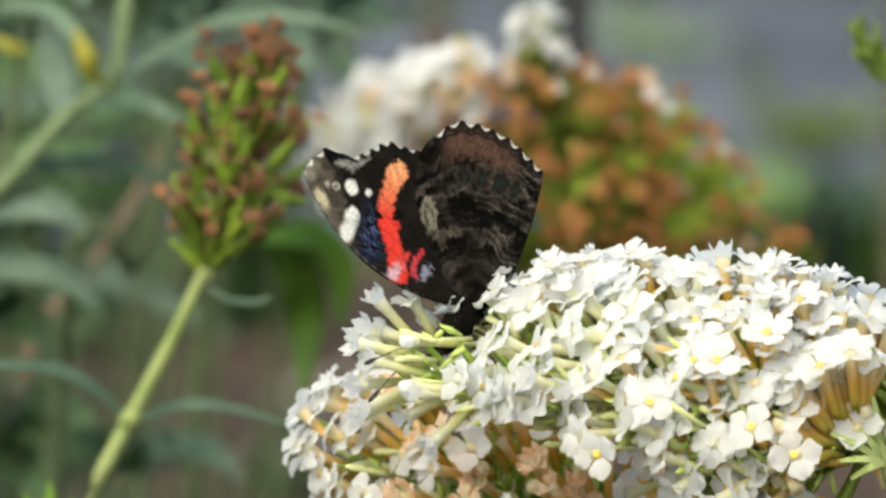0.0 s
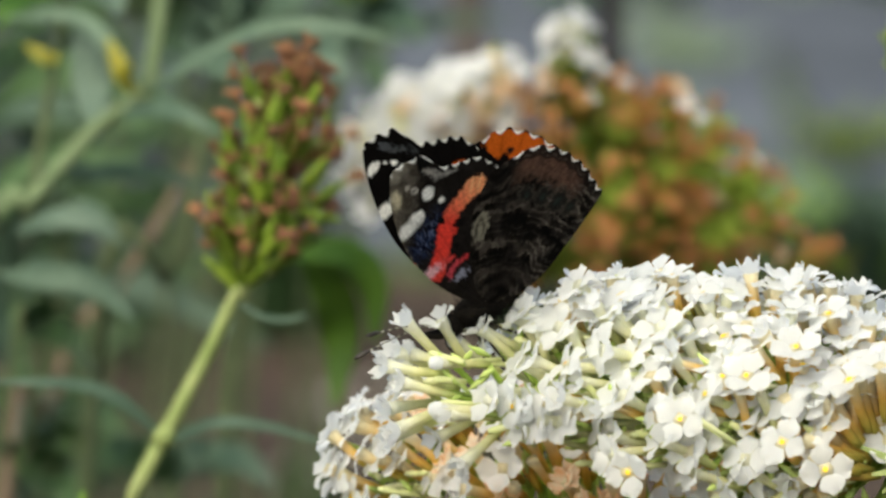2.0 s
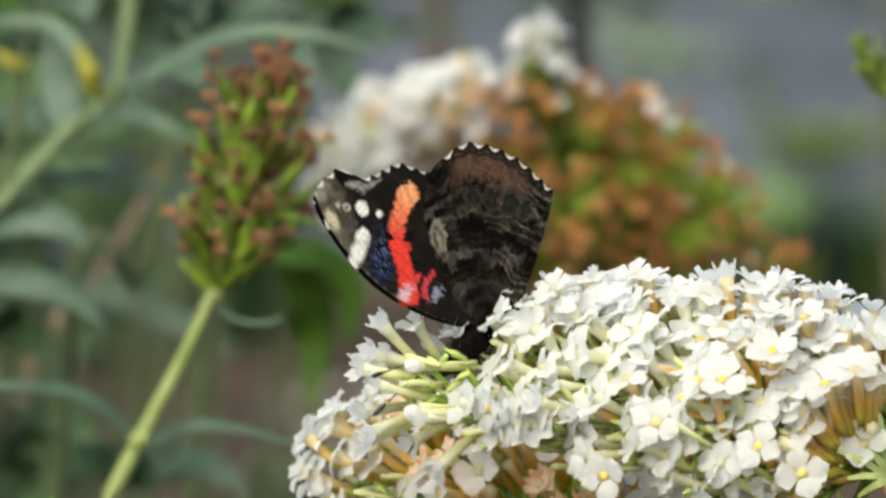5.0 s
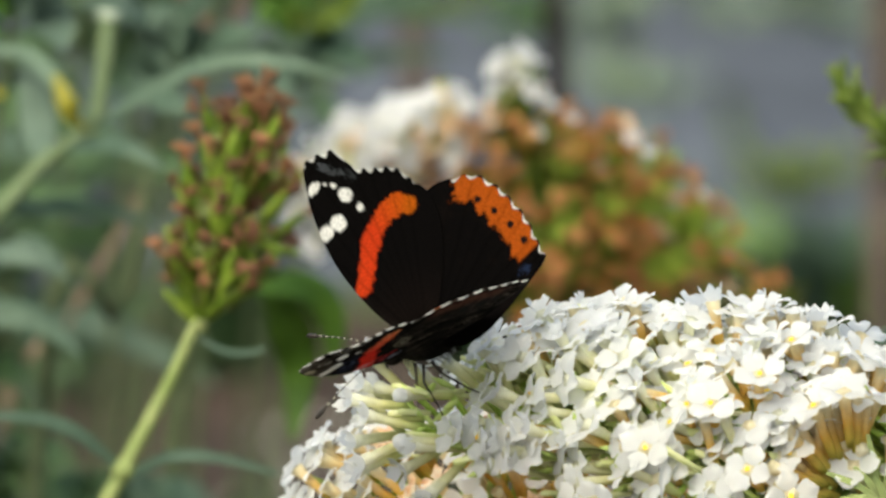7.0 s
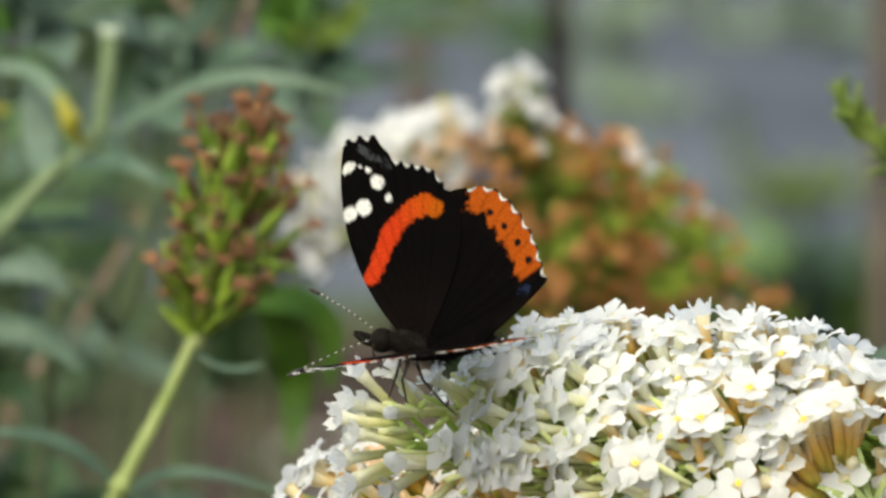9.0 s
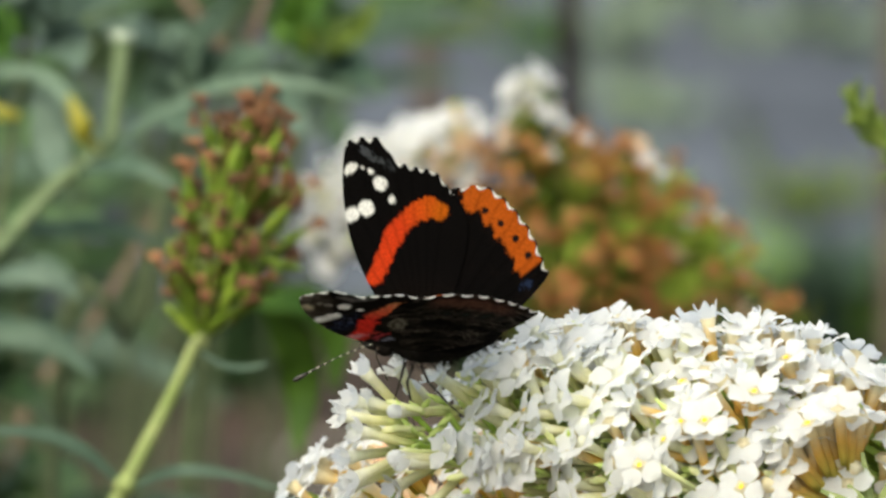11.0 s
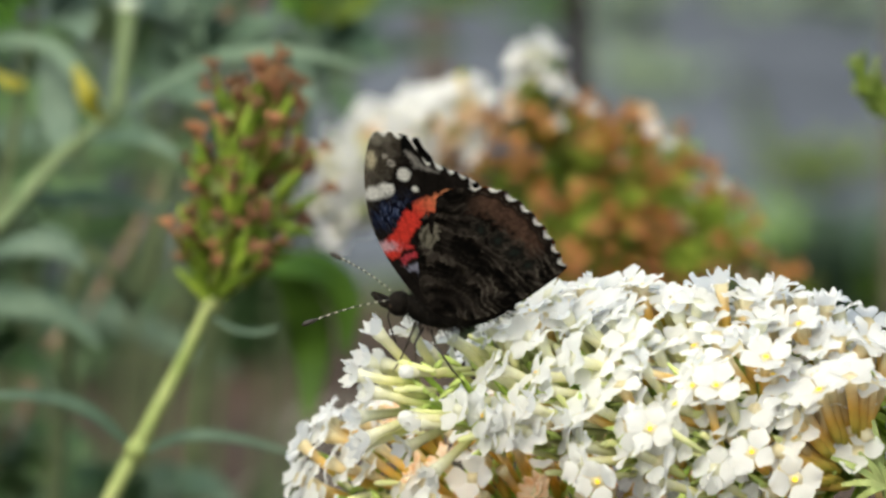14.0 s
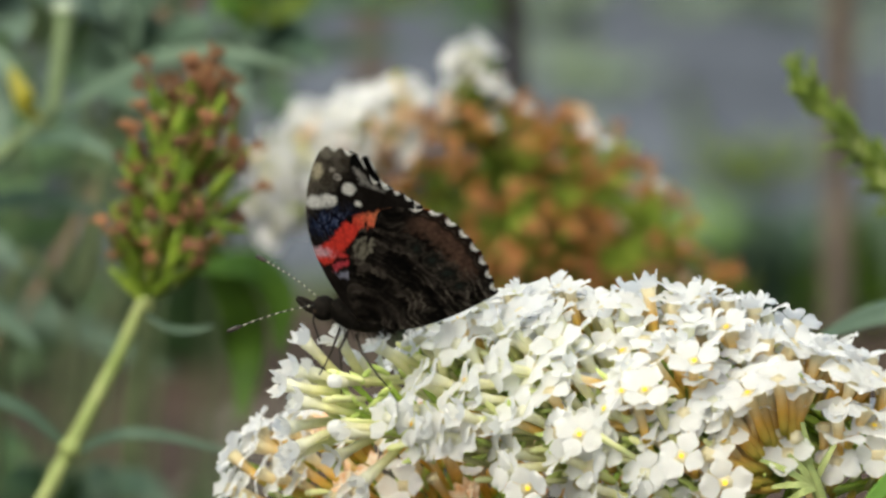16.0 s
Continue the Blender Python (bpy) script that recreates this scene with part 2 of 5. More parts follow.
def floret_limb(name, length, size, cup, ruffle, mat, seed, lobes=4, curve=0.6):
    """Four rounded, crinkled lobes at the mouth of a tube. cup: degrees above flat, negative bent back."""
    rnd = random.Random(seed)
    v, f = [], []
    for n in range(lobes):
        a0 = 2 * math.pi * n / lobes + rnd.uniform(-0.12, 0.12)
        c = radians(cup + rnd.uniform(-14, 14))
        big = size * rnd.uniform(0.88, 1.1)
        k = len(v)
        R, C = 5, 8
        ph, ph2 = rnd.uniform(0, 6), rnd.uniform(0, 6)
        for i in range(R + 1):
            s = i / R
            w = max(0.24, 0.61 * math.sqrt(max(0, 1 - ((s - 0.6) / 0.56) ** 2)))
            for j in range(C + 1):
                u = 2 * j / C - 1
                reach = s * big * (1 - 0.24 * u * u * s) * (1 + (0.06 * math.sin(5 * u + ph) + 0.05 * math.sin(11 * u + ph2)) * ruffle * s)
                side = u * w * big
                lift = math.sin(c) * reach + ruffle * 0.16 * big * s * s * math.sin(4 * u + ph) + 0.1 * big * u * u * s + 0.12 * big * math.sin(3 * s) * math.cos(c)
                out = 0.75 + math.cos(c) * reach
                x, y = out * math.cos(a0) - side * math.sin(a0), out * math.sin(a0) + side * math.cos(a0)
                v.append((x + curve, y, length + lift + 0.02 * n))
        for i in range(R):
            for j in range(C):
                p = k + i * (C + 1) + j
                f.append((p, p + 1, p + C + 2, p + C + 1))
    return mesh(name, [Vector(p) / 1000 for p in v], f, mat)


def throat(length, curve=0.6):
    v = [(curve, 0, length + 0.32)] + [(curve + 0.4 * math.cos(math.pi * k / 5), 0.4 * math.sin(math.pi * k / 5), length + 0.18) for k in range(10)]
    return mesh("throat", [Vector(p) / 1000 for p in v], [(0, 1 + k, 1 + (k + 1) % 10) for k in range(10)], EYE_YELLOW)


LONG = 8.5
TUBES = {"new": [floret_tube("tube", LONG, 0.8, TUBE_NEW, c) for c in (0.3, 0.6, 0.9)],
         "aged": [floret_tube("tube", LONG, 0.82, TUBE_AGED, c) for c in (0.3, 0.6, 0.9)],
         "dry": [floret_tube("tube", LONG, 0.75, TUBE_DRY, c) for c in (0.3, 0.6, 0.9)]}
CURVES = (0.3, 0.6, 0.9)
LIMB_MESHES = {"open": [[floret_limb("corolla_limb", LONG, 2.9, cup, 0.6, PETAL, 10 * i + j, 4, c) for j, cup in enumerate((0, 9, -18, 15, -7))] for i, c in enumerate(CURVES)],
         "half": [[floret_limb("corolla_limb", LONG, 2.2, cup, 1.0, PETAL, 70 + 10 * i + j, 4, c) for j, cup in enumerate((58, 70, 48))] for i, c in enumerate(CURVES)],
         "worn_shaded": [[floret_limb("corolla_limb", LONG, 2.9, cup, 1.4, PETAL_WORN_SHADED, 160 + 10 * i + j, 4, c) for j, cup in enumerate((5, 25, -20))] for i, c in enumerate(CURVES)],
         "trumpet": [[floret_limb("corolla_limb", LONG, 2.3, cup, 0.6, PETAL, 100 + 10 * i + j, 4, c) for j, cup in enumerate((32, 42, 22))] for i, c in enumerate(CURVES)],
         "old": [[floret_limb("corolla_limb", LONG, 2.3, cup, 1.3, PETAL_OLD, 130 + 10 * i + j, 4, c) for j, cup in enumerate((35, 55, 5))] for i, c in enumerate(CURVES)],
         "dry": [[floret_limb("corolla_limb", LONG, 1.5, cup, 2.2, PETAL_DRY, 190 + 10 * i + j, 4, c) for j, cup in enumerate((30, 65, -20))] for i, c in enumerate(CURVES)]}


def bud(length, curve):
    v, f = tube([(curve * 0.96, 0, length - 0.3), (curve, 0, length + 0.25), (curve, 0, length + 1.0), (curve, 0, length + 1.7), (curve, 0, length + 2.0)], [0.9, 1.08, 1.15, 0.95, 0.45], 9)
    return mesh("corolla_limb", [Vector(p) / 1000 for p in v], f, PETAL)


LIMB_MESHES["bud"] = [[bud(LONG, c)] for c in CURVES]
THROATS = [throat(LONG, c) for c in CURVES]


def floret(parent, m, age, limb, rnd, eye=0.13):
    i = rnd.randrange(3)
    f = part("floret", TUBES[age][i], parent, m)
    if limb:
        part("corolla_limb", rnd.choice(LIMB_MESHES[limb][i]), f)
    if limb == "open" and rnd.random() < eye:
        part("throat", THROATS[i], f)
    return f


def panicle(parent, tip, end, profile, count, choose, seed, scale=1.0, lean=(75, 12, -18), rise=None, ragged=0.14, deep=0.9, front=1.0, clear=None):
    """Florets all round an axis from tip to end (mm). profile: (share of the way, radius); choose: (share, way outwards) to age and limb."""
    rnd = random.Random(seed)
    tip, end = Vector(tip), Vector(end)
    ax = (end - tip)
    d = ax.normalized()
    x = d.cross(Vector((0, 0, 1))).normalized()
    y = x.cross(d)
    ps, rs = zip(*profile)
    grid = np.linspace(0, 1, 400)
    weight = np.interp(grid, ps, rs) + 2.0
    cum = np.cumsum(weight)
    cum = cum / cum[-1]
    bases = []
    for n in range(count):
        s = float(np.interp((n + 0.5) / count, cum, grid))
        s = min(1, max(0, s + rnd.gauss(0, 0.012)))
        a = n * 2.399963 + rnd.gauss(0, 0.16)
        r = float(np.interp(s, ps, rs)) * rnd.uniform(deep, 1.02)
        radial = math.cos(a) * x + math.sin(a) * y
        lam = radians(float(np.interp(s, (0, 0.5, 1), lean)) + rnd.gauss(0, 10))
        way = (math.cos(lam) * radial - math.sin(lam) * d + ragged * Vector((rnd.gauss(0, 1), rnd.gauss(0, 1), rnd.gauss(0, 1))))
        if rise and radial.z < 0.75:
            way += rise * ((1 - s) ** 1.5 * -d + s * Vector((0, 0, 1)))
        if way.y < 0:
            way.y *= rnd.uniform(0.4, 1.6) * (1 + (front - 1) * min(1, max(0.15, 3 * (s - 0.15))))
        way.normalize()
        k = scale * rnd.uniform(0.9, 1.08)
        p = tip + ax * s + radial * r
        base = p - way * LONG * k
        age, limb = choose(s, radial, rnd)
        if age is None or clear and (p - Vector(clear[0])).length < clear[1]:
            continue
        floret(parent, Matrix.Translation(base / 1000) @ aim(way, rnd.uniform(0, 6.28)) @ Matrix.Scale(k, 4), age, limb, rnd)
        bases.append((base, tip + ax * min(1, s + 0.12), way))
    return bases


def greenery(parent, bases, tip, end, mat, buds, rnd, r0=1.1, young=0):
    """The inner branching of a panicle: the axis, its side stalks, and small green bracts and buds round them. young:
    pale filler sticks added at each floret to brighten the gaps.
    """
    tip, end = Vector(tip), Vector(end)
    s = Soup()
    s.add(*tube([end + (tip - end) * k / 8 for k in range(9)], [r0 * (1 - 0.75 * k / 8) for k in range(9)], 7))
    part("axis", mesh("axis", [v / 1000 for v in s.v], s.f, BRACT if mat == BRACT else STALK), parent)
    s = Soup()
    for base, root, way in bases:
        s.add(*tube([root, (root + base) / 2 + Vector((0, 0, -0.6)), base + way * 0.3], [0.5, 0.42, 0.5], 5))
    part("inner_branching", mesh("inner_branching", [v / 1000 for v in s.v], s.f, mat), parent)["kind"] = "stuff"
    s = Soup()
    for base, root, way in bases:
        for _ in range(0 if mat == BRACT and (base.z < root.z - 8 or way.z > 0.6) else buds):
            d = (way + 0.55 * Vector((rnd.gauss(0, 1), rnd.gauss(0, 1), rnd.gauss(0, 1)))).normalized()
            p = base + 1.4 * Vector((rnd.gauss(0, 1), rnd.gauss(0, 1), rnd.gauss(0, 1)))
            ln = rnd.uniform(2.2, 4.6)
            s.add(*tube([p, p + d * ln * 0.5, p + d * ln], [0.3, 0.55, 0.08], 5))
    # made-up pale sticks that lighten the dark gaps between the florets
    if young:
        u = Soup()
        for base, root, way in bases:
            for _ in range(young if base.z > root.z - 6 and way.z < 0.6 else 0):
                d = (way + 0.22 * Vector((rnd.gauss(0, 1), rnd.gauss(0, 1), rnd.gauss(0, 1)))).normalized()
                p = base + 1.7 * Vector((rnd.gauss(0, 1), rnd.gauss(0, 1), rnd.gauss(0, 1))) - 2.5 * way
                ln = rnd.uniform(4.5, 7.5)
                u.add(*tube([p, p + d * ln * 0.5, p + d * ln * 0.85, p + d * ln], [0.4, 0.46, 0.55, 0.3], 6))
        part("young_growth", mesh("young_growth", [v / 1000 for v in u.v], u.f, GAP_PALE), parent)["kind"] = "stuff"
    part("bract_growth", mesh("bract_growth", [v / 1000 for v in s.v], s.f, mat), parent)["kind"] = "stuff"


def stem(parent, line, radii, mat=STALK, name="stem", sides=10):
    v, f = tube(bend(line, 6), [float(r) for r in np.interp(np.linspace(0, 1, (len(line) - 1) * 6 + 1), np.linspace(0, 1, len(radii)), radii)], sides)
    return part(name, mesh(name, [p / 1000 for p in v], f, mat), parent)


DOWN = STAGE.to_3x3().inverted() @ Vector((0, 0, -1))


def to_ground(p):
    """The point on the ground under a point of the stage, in stage millimetres."""
    w = S(*p)
    return Vector(p) + DOWN * (w.z * 1000 + 15)


# ---- the flower on which the butterfly feeds ----
def fresh_choice(s, radial, rnd):
    if radial.y > 0.3 and rnd.random() < (0.8 if radial.z < 0.6 else 0.4):
        return None, None
    if radial.z < 0.35 and s > 0.45 and rnd.random() < 0.25:
        return None, None
    if s < 0.4 and radial.z < -0.45 + 0.8 * (s - 0.1) + 0.06 * rnd.gauss(0, 1):
        return None, None
    if s < 0.13 and rnd.random() < 0.3:
        return None, None
    if s > 0.64 and radial.z < -0.12 and rnd.random() < 0.85:
        return None, None
    age = "new" if rnd.random() < 1.15 - 1.5 * s else "aged"
    if s < 0.1:
        return "new", rnd.choice(("half", "trumpet", "open", "bud"))
    if s > 0.6 and radial.z < 0.3 and rnd.random() < 0.35:
        return "aged", None
    if s < 0.28 and rnd.random() < 0.2:
        return "new", rnd.choice(("trumpet", "half"))
    return age, "half" if rnd.random() < 0.12 else "open"


flower_head = thing("flower_head", "dense white butterfly-bush flower head with yellow throats", "flower", "flower heads", STAGE)
FT, FE = (-10.5, 0, -16.5), (86, 5, -28)
bases = panicle(flower_head, FT, FE, [(0, 3.5), (0.05, 8), (0.1, 9.5), (0.17, 12.5), (0.235, 18), (0.48, 21.5), (0.64, 20.8), (0.76, 17.2), (0.87, 13), (0.94, 9.5), (1, 5)], 820, fresh_choice, 5, rise=0.85, ragged=0.24, deep=0.8, front=0.5, clear=((1.0, -5.5, -10.5), 5.5))
greenery(flower_head, bases, FT, FE, BRACT, 3, random.Random(8), young=2)


def single_floret(x, y, z, way, age, limb, size=1.0, eye=0.0, seed=0):
    """One floret of the fresh head with its mouth at a place of the stage (mm)."""
    way = Vector(way).normalized()
    m = Matrix.Translation((Vector((x, y, z)) - way * LONG * size) / 1000) @ aim(way, 0.8 * seed) @ Matrix.Scale(size, 4)
    floret(flower_head, m, age, limb, random.Random(seed), eye)


# a green side stalk from which the lower tubes spread
stem(flower_head, [(84, 6, -60), (69, -6, -46), (64, -11, -36), (61.5, -13, -28.5), (59, -13, -23)], [1.3, 1.1, 1.0, 0.9, 0.5], STALK, "side_stalk", 8)
for n, (ang, ln) in enumerate(((62, 7), (98, 9.5), (125, 6), (150, 8.5), (176, 6), (205, 5))):
    a = radians(ang)
    part("bract", leaf_mesh("bract", [(61.5, -12 - 0.8 * n, -30), (61.5 + 0.45 * ln * math.cos(a), -13 - n, -29.5 + 0.45 * ln * math.sin(a)), (61.5 + ln * math.cos(a), -13 - 0.5 * n, -30 + ln * math.sin(a))], 0.3, STALK), flower_head)
# the loose trumpets and knobs at the tip
for n, (x, z, dx, dz, limb) in enumerate(((-9.2, -7.4, -0.7, 0.75, "half"), (-4.6, -7.2, -0.5, 0.8, "trumpet"), (-10.6, -11.8, -0.9, 0.35, "half"), (-12.0, -13.6, -0.95, 0.15, "half"), (-9.8, -16.0, -1, 0.1, "trumpet"),
                                          (-11.6, -18.8, -1, 0.0, "half"), (-10.8, -21.4, -0.95, -0.25, "half"), (-11.8, -23.2, -0.95, -0.25, "half"), (-5.2, -23.8, -0.85, -0.4, "trumpet"), (-1.2, -27.6, -0.6, -0.6, "half"))):
    single_floret(x, -2.5 + 1.5 * (n % 3), z, (dx, -0.25 - 0.1 * (n % 3), dz), "new", limb, 1.0, 0, n)
# long golden tubes round the foot of the head
for n in range(16):
    a = radians(80 + 6.6 * n)
    way = Vector((math.cos(a), -0.3 - 0.12 * (n % 3), math.sin(a)))
    at = Vector((58, -10, -30)) + way.normalized() * (15.5 - 0.35 * n + 1.6 * (n % 3))
    single_floret(*at, way, "aged", ("open", None, "open", "half", None)[n % 5], 1.08, 0.3, 50 + n)
# a few wide-open ones that face forward
for n, (x, y, z, way, size) in enumerate(((49.6, -21, -28.3, (0.1, -0.95, 0.1), 1.08), (38.2, -19.5, -15.2, (-0.1, -0.75, 0.6), 1.0), (45.0, -18, -11.4, (0.0, -0.65, 0.7), 1.0),
                                          (28.3, -20.5, -21.0, (-0.35, -0.8, 0.25), 1.0), (20.6, -20, -28.8, (-0.35, -0.85, -0.1), 1.0), (42.5, -21.5, -25.2, (-0.3, -0.8, 0.3), 1.0))):
    single_floret(x, y, z, way, "aged", "open", size, 1.0, 20 + n)
g = to_ground((140, 30, -200))
stem(flower_head, [g, (146, 30, -500), (140, 20, -160), (110, 10, -60), (84, 5, -28)], [5, 4, 2.6, 1.8, 1.3])


for line, w in (([(84, 0, -26), (76, -12, -27), (70, -18, -31), (66, -22, -36)], 2.2), ([(84, 2, -28), (74, -8, -34), (66, -12, -36), (57, -14, -36)], 1.8), ([(88, 4, -30), (84, -10, -36), (80, -16, -42), (78, -18, -50)], 2.6)):
    part("leaf", leaf_mesh("leaf", line, 0.55 * w, LEAF_MID), flower_head)


# ---- the fading head below it ----
def fading_choice(s, radial, rnd):
    q = s + 0.09 * rnd.gauss(0, 1)
    if radial.y > 0.5:
        return None, None
    if q < 0.24:
        return "aged", "open"
    k = rnd.random()
    if k < 0.12:
        return "aged", "open"
    if k < 0.75:
        return "aged", "old"
    if k < 0.9:
        return "aged", None
    return "aged", "old" if k < 0.97 else "dry"


fading_head = thing("flower_head", "fading white flower head turning orange-brown", "flower", "flower heads", STAGE)
GT, GE = (-21.5, 42, -24.5), (47, 44, -52)
bases = panicle(fading_head, GT, GE, [(0, 4), (0.12, 12), (0.35, 19), (0.65, 22), (1, 14)], 430, fading_choice, 15, rise=0.6, ragged=0.24, deep=0.8)
greenery(fading_head, bases, GT, GE, BRACT, 1, random.Random(18), young=1)
stem(fading_head, [to_ground((120, 60, -260)), (122, 58, -560), (110, 50, -220), (75, 34, -80), (44, 26, -50)], [5, 4, 2.4, 1.8, 1.3])


# ---- the half-withered head behind ----
def white_choice(s, radial, rnd):
    k = rnd.random()
    if radial.z < 0.1 and s > 0.45 and k < 0.75:
        return "aged", ("old", "dry", None)[int(k * 100) % 3]
    return (None, None) if k < 0.08 else ("new", "worn_shaded") if k < 0.95 else ("aged", "old")


def brown_choice(s, radial, rnd):
    q = rnd.random()
    if q < 0.4:
        return None, None
    return "dry", "dry" if q < 0.97 else "old"


def tip_choice(s, radial, rnd):
    if s < 0.15:
        return "new", "worn_shaded"
    return brown_choice(s, radial, rnd)


back_head = thing("flower_head", "half-withered flower head, white florets beside rusty brown ones", "flower", "flower heads", farther(1.05))
back_head.scale = (1.05, 1.05, 1.05)
b1 = panicle(back_head, (17.5, 345, 46.5), (24, 352, -2), [(0, 3.5), (0.1, 5), (0.17, 7), (0.3, 14), (0.55, 22), (0.8, 27), (1, 24)], 210, tip_choice, 25, lean=(55, 25, 0), ragged=0.3, deep=0.75)
b2 = panicle(back_head, (-24, 348, 20.5), (9, 352, 35), [(0, 5), (0.3, 8.5), (0.7, 8.8), (1, 6.5)], 110, white_choice, 26, ragged=0.32, deep=0.75)
b2 += panicle(back_head, (-25, 350, 13), (-8, 352, 25), [(0, 4.5), (0.4, 7.5), (1, 7)], 36, white_choice, 36, ragged=0.32, deep=0.75)
b1 += panicle(back_head, (68.5, 350, 5), (66, 352, -5), [(0, 2), (0.5, 3.5), (1, 3)], 16, brown_choice, 37, lean=(50, 20, 0), ragged=0.3, deep=0.75)
b3 = panicle(back_head, (64, 350, 6), (24, 352, 18), [(0, 4), (0.25, 12), (0.6, 21), (1, 24)], 150, brown_choice, 27, lean=(50, 20, 0), ragged=0.3, deep=0.75)
greenery(back_head, b1, (17.5, 345, 46), (24, 352, -8), CAPSULE, 12, random.Random(28))
greenery(back_head, b3, (62, 350, 6), (24, 352, 0), CAPSULE, 12, random.Random(29))
greenery(back_head, b2, (-20, 348, 20), (24, 352, 10), CAPSULE, 1, random.Random(30))
for k, (x, z, size) in enumerate(((42, 29.5, 0.55), (44, 28.6, 0.4), (54, 21, 0.3), (28, 35, 0.45), (23, 37.5, 0.45), (20, 33, 0.4))):
    floret(back_head, Matrix.Translation((x / 1000, 0.326, z / 1000 - 0.004)) @ aim((0.2 * k - 0.3, -0.5, 0.8), k) @ Matrix.Scale(size, 4), "aged", "worn_shaded", random.Random(k))
stem(back_head, [to_ground((60, 380, -300)), (62, 380, -600), (50, 370, -240), (30, 355, -60), (24, 352, -6)], [5, 4, 2.4, 1.8, 1.3])


# ---- seed head ----
def capsule_mesh(mat=None):
    v, f = tube([(0, 0, 0), (0, 0, 1.4), (0, 0, 3.8), (0, 0, 6.0), (0.1, 0, 7.4)], [0.4, 0.68, 0.8, 0.6, 0.2], 7)
    return mesh("capsule", [Vector(p) / 1000 for p in v], f, mat or CAPSULE)


def husk_mesh(seed):
    rnd = random.Random(seed)
    s = Soup()
    s.add(*tube([(0, 0, 6.6), (0.1, 0, 7.6), (0.5, 0.1, 8.6), (0.7, 0.2, 9.4)], [0.3, 0.42, 0.55, 0.9], 6))
    for k in range(4):
        a = k * 1.57 + rnd.uniform(-0.3, 0.3)
        o = Vector((0.7, 0.2, 9.3))
        d = Vector((math.cos(a), math.sin(a), rnd.uniform(-0.5, 0.7)))
        s.add(*tube([o, o + d * 1.0, o + d * 1.7 + Vector((0, 0, rnd.uniform(-0.8, 0.4)))], [0.38, 0.5, 0.2], 5))
    return mesh("husk", [p / 1000 for p in s.v], s.f, HUSK)


CAPS, HUSKS = capsule_mesh(), [husk_mesh(i) for i in range(4)]


def seed_head(parent, foot, top, profile, count, seed, husks=0.55, tilt=50, scale=1.0, cap=None):
    rnd = random.Random(seed)
    foot, top = Vector(foot), Vector(top)
    ax = top - foot
    d = ax.normalized()
    x = d.cross(Vector((0, 1, 0))).normalized()
    y = x.cross(d)
    ps, rs = zip(*profile)
    s = Soup()
    for n in range(count):
        q = (n + 0.5) / count
        a = n * 2.399963 + rnd.gauss(0, 0.3)
        radial = math.cos(a) * x + math.sin(a) * y
        r = float(np.interp(q, ps, rs)) * rnd.uniform(0.5, 1.25)
        t = radians(tilt * (1 - 0.85 * q) + rnd.gauss(0, 20))
        way = (math.sin(t) * radial + math.cos(t) * d).normalized()
        p = foot + ax * q + radial * max(0.5, r - 4)
        k = scale * rnd.uniform(0.75, 1.15)
        c = part("capsule", cap or CAPS, parent, Matrix.Translation(p / 1000) @ aim(way, rnd.uniform(0, 6)) @ Matrix.Scale(k, 4))
        if rnd.random() < husks * (0.5 + 0.6 * q):
            part("husk", rnd.choice(HUSKS), c)
        s.add(*tube([foot + ax * max(0, q - 0.1), (p + foot + ax * q) / 2, p + way * 0.4], [0.45, 0.4, 0.5], 5))
    part("inner_branching", mesh("inner_branching", [v / 1000 for v in s.v], s.f, STALK), parent)["kind"] = "stuff"
    stem(parent, [foot - d * 1, foot + ax * 0.5, top], [1.2, 0.8, 0.4], name="axis")


seed_shoot = thing("seed_shoot", "green stem with a seed head of brown husks and narrow leaves", "plant", "shrub shoots", farther(1.09))
seed_shoot.scale = (1.09, 1.09, 1.09)
seed_head(seed_shoot, (-37.5, 110, -4), (-29.5, 110, 27), [(0, 3), (0.12, 7.5), (0.4, 9.5), (0.75, 9.2), (0.9, 8.5), (1, 6)], 185, 41, husks=0.95, tilt=50, scale=0.95)
NODE = Vector((-49.9, 110, -27.2))
stem(seed_shoot, [to_ground((-120, 112, -260)), (-122, 112, -500), (-86, 112, -110), (-57, 110, -42), NODE, (-43, 110, -14), (-37.5, 110, -2)], [5, 4, 2.2, 1.35, 1.3, 1.15, 0.9])
v, f = tube([NODE + Vector((-0.8, 0, -1.5)), NODE, NODE + Vector((0.8, 0, 1.7))], [1.35, 1.85, 1.3], 10)
part("node", mesh("node", [p / 1000 for p in v], f, STALK), seed_shoot)
part("leaf", leaf_mesh("leaf", [NODE + Vector((1, 0, -0.5)), NODE + Vector((8, -3, 2.3)), NODE + Vector((16, -6, 2.0)), NODE + Vector((25, -8, -0.3))], 0.95, LEAF), seed_shoot)
part("leaf", leaf_mesh("leaf", [NODE + Vector((-1, 0, 0.8)), NODE + Vector((-7, -3, 6)), NODE + Vector((-14, -6, 8.5)), NODE + Vector((-26, -9, 9))], 1.15, LEAF), seed_shoot)
part("leaf", leaf_mesh("leaf", [(-37.6, 108, -6), (-34, 106, -8), (-30, 104, -8.4), (-27, 103, -7.6)], 0.4, LEAF), seed_shoot)
part("leaf", leaf_mesh("leaf", [(-32, 255, 6), (-27, 262, -4), (-25, 268, -13), (-26, 268, -26)], 4.4, LEAF_GREEN, fold=0.15), seed_shoot)
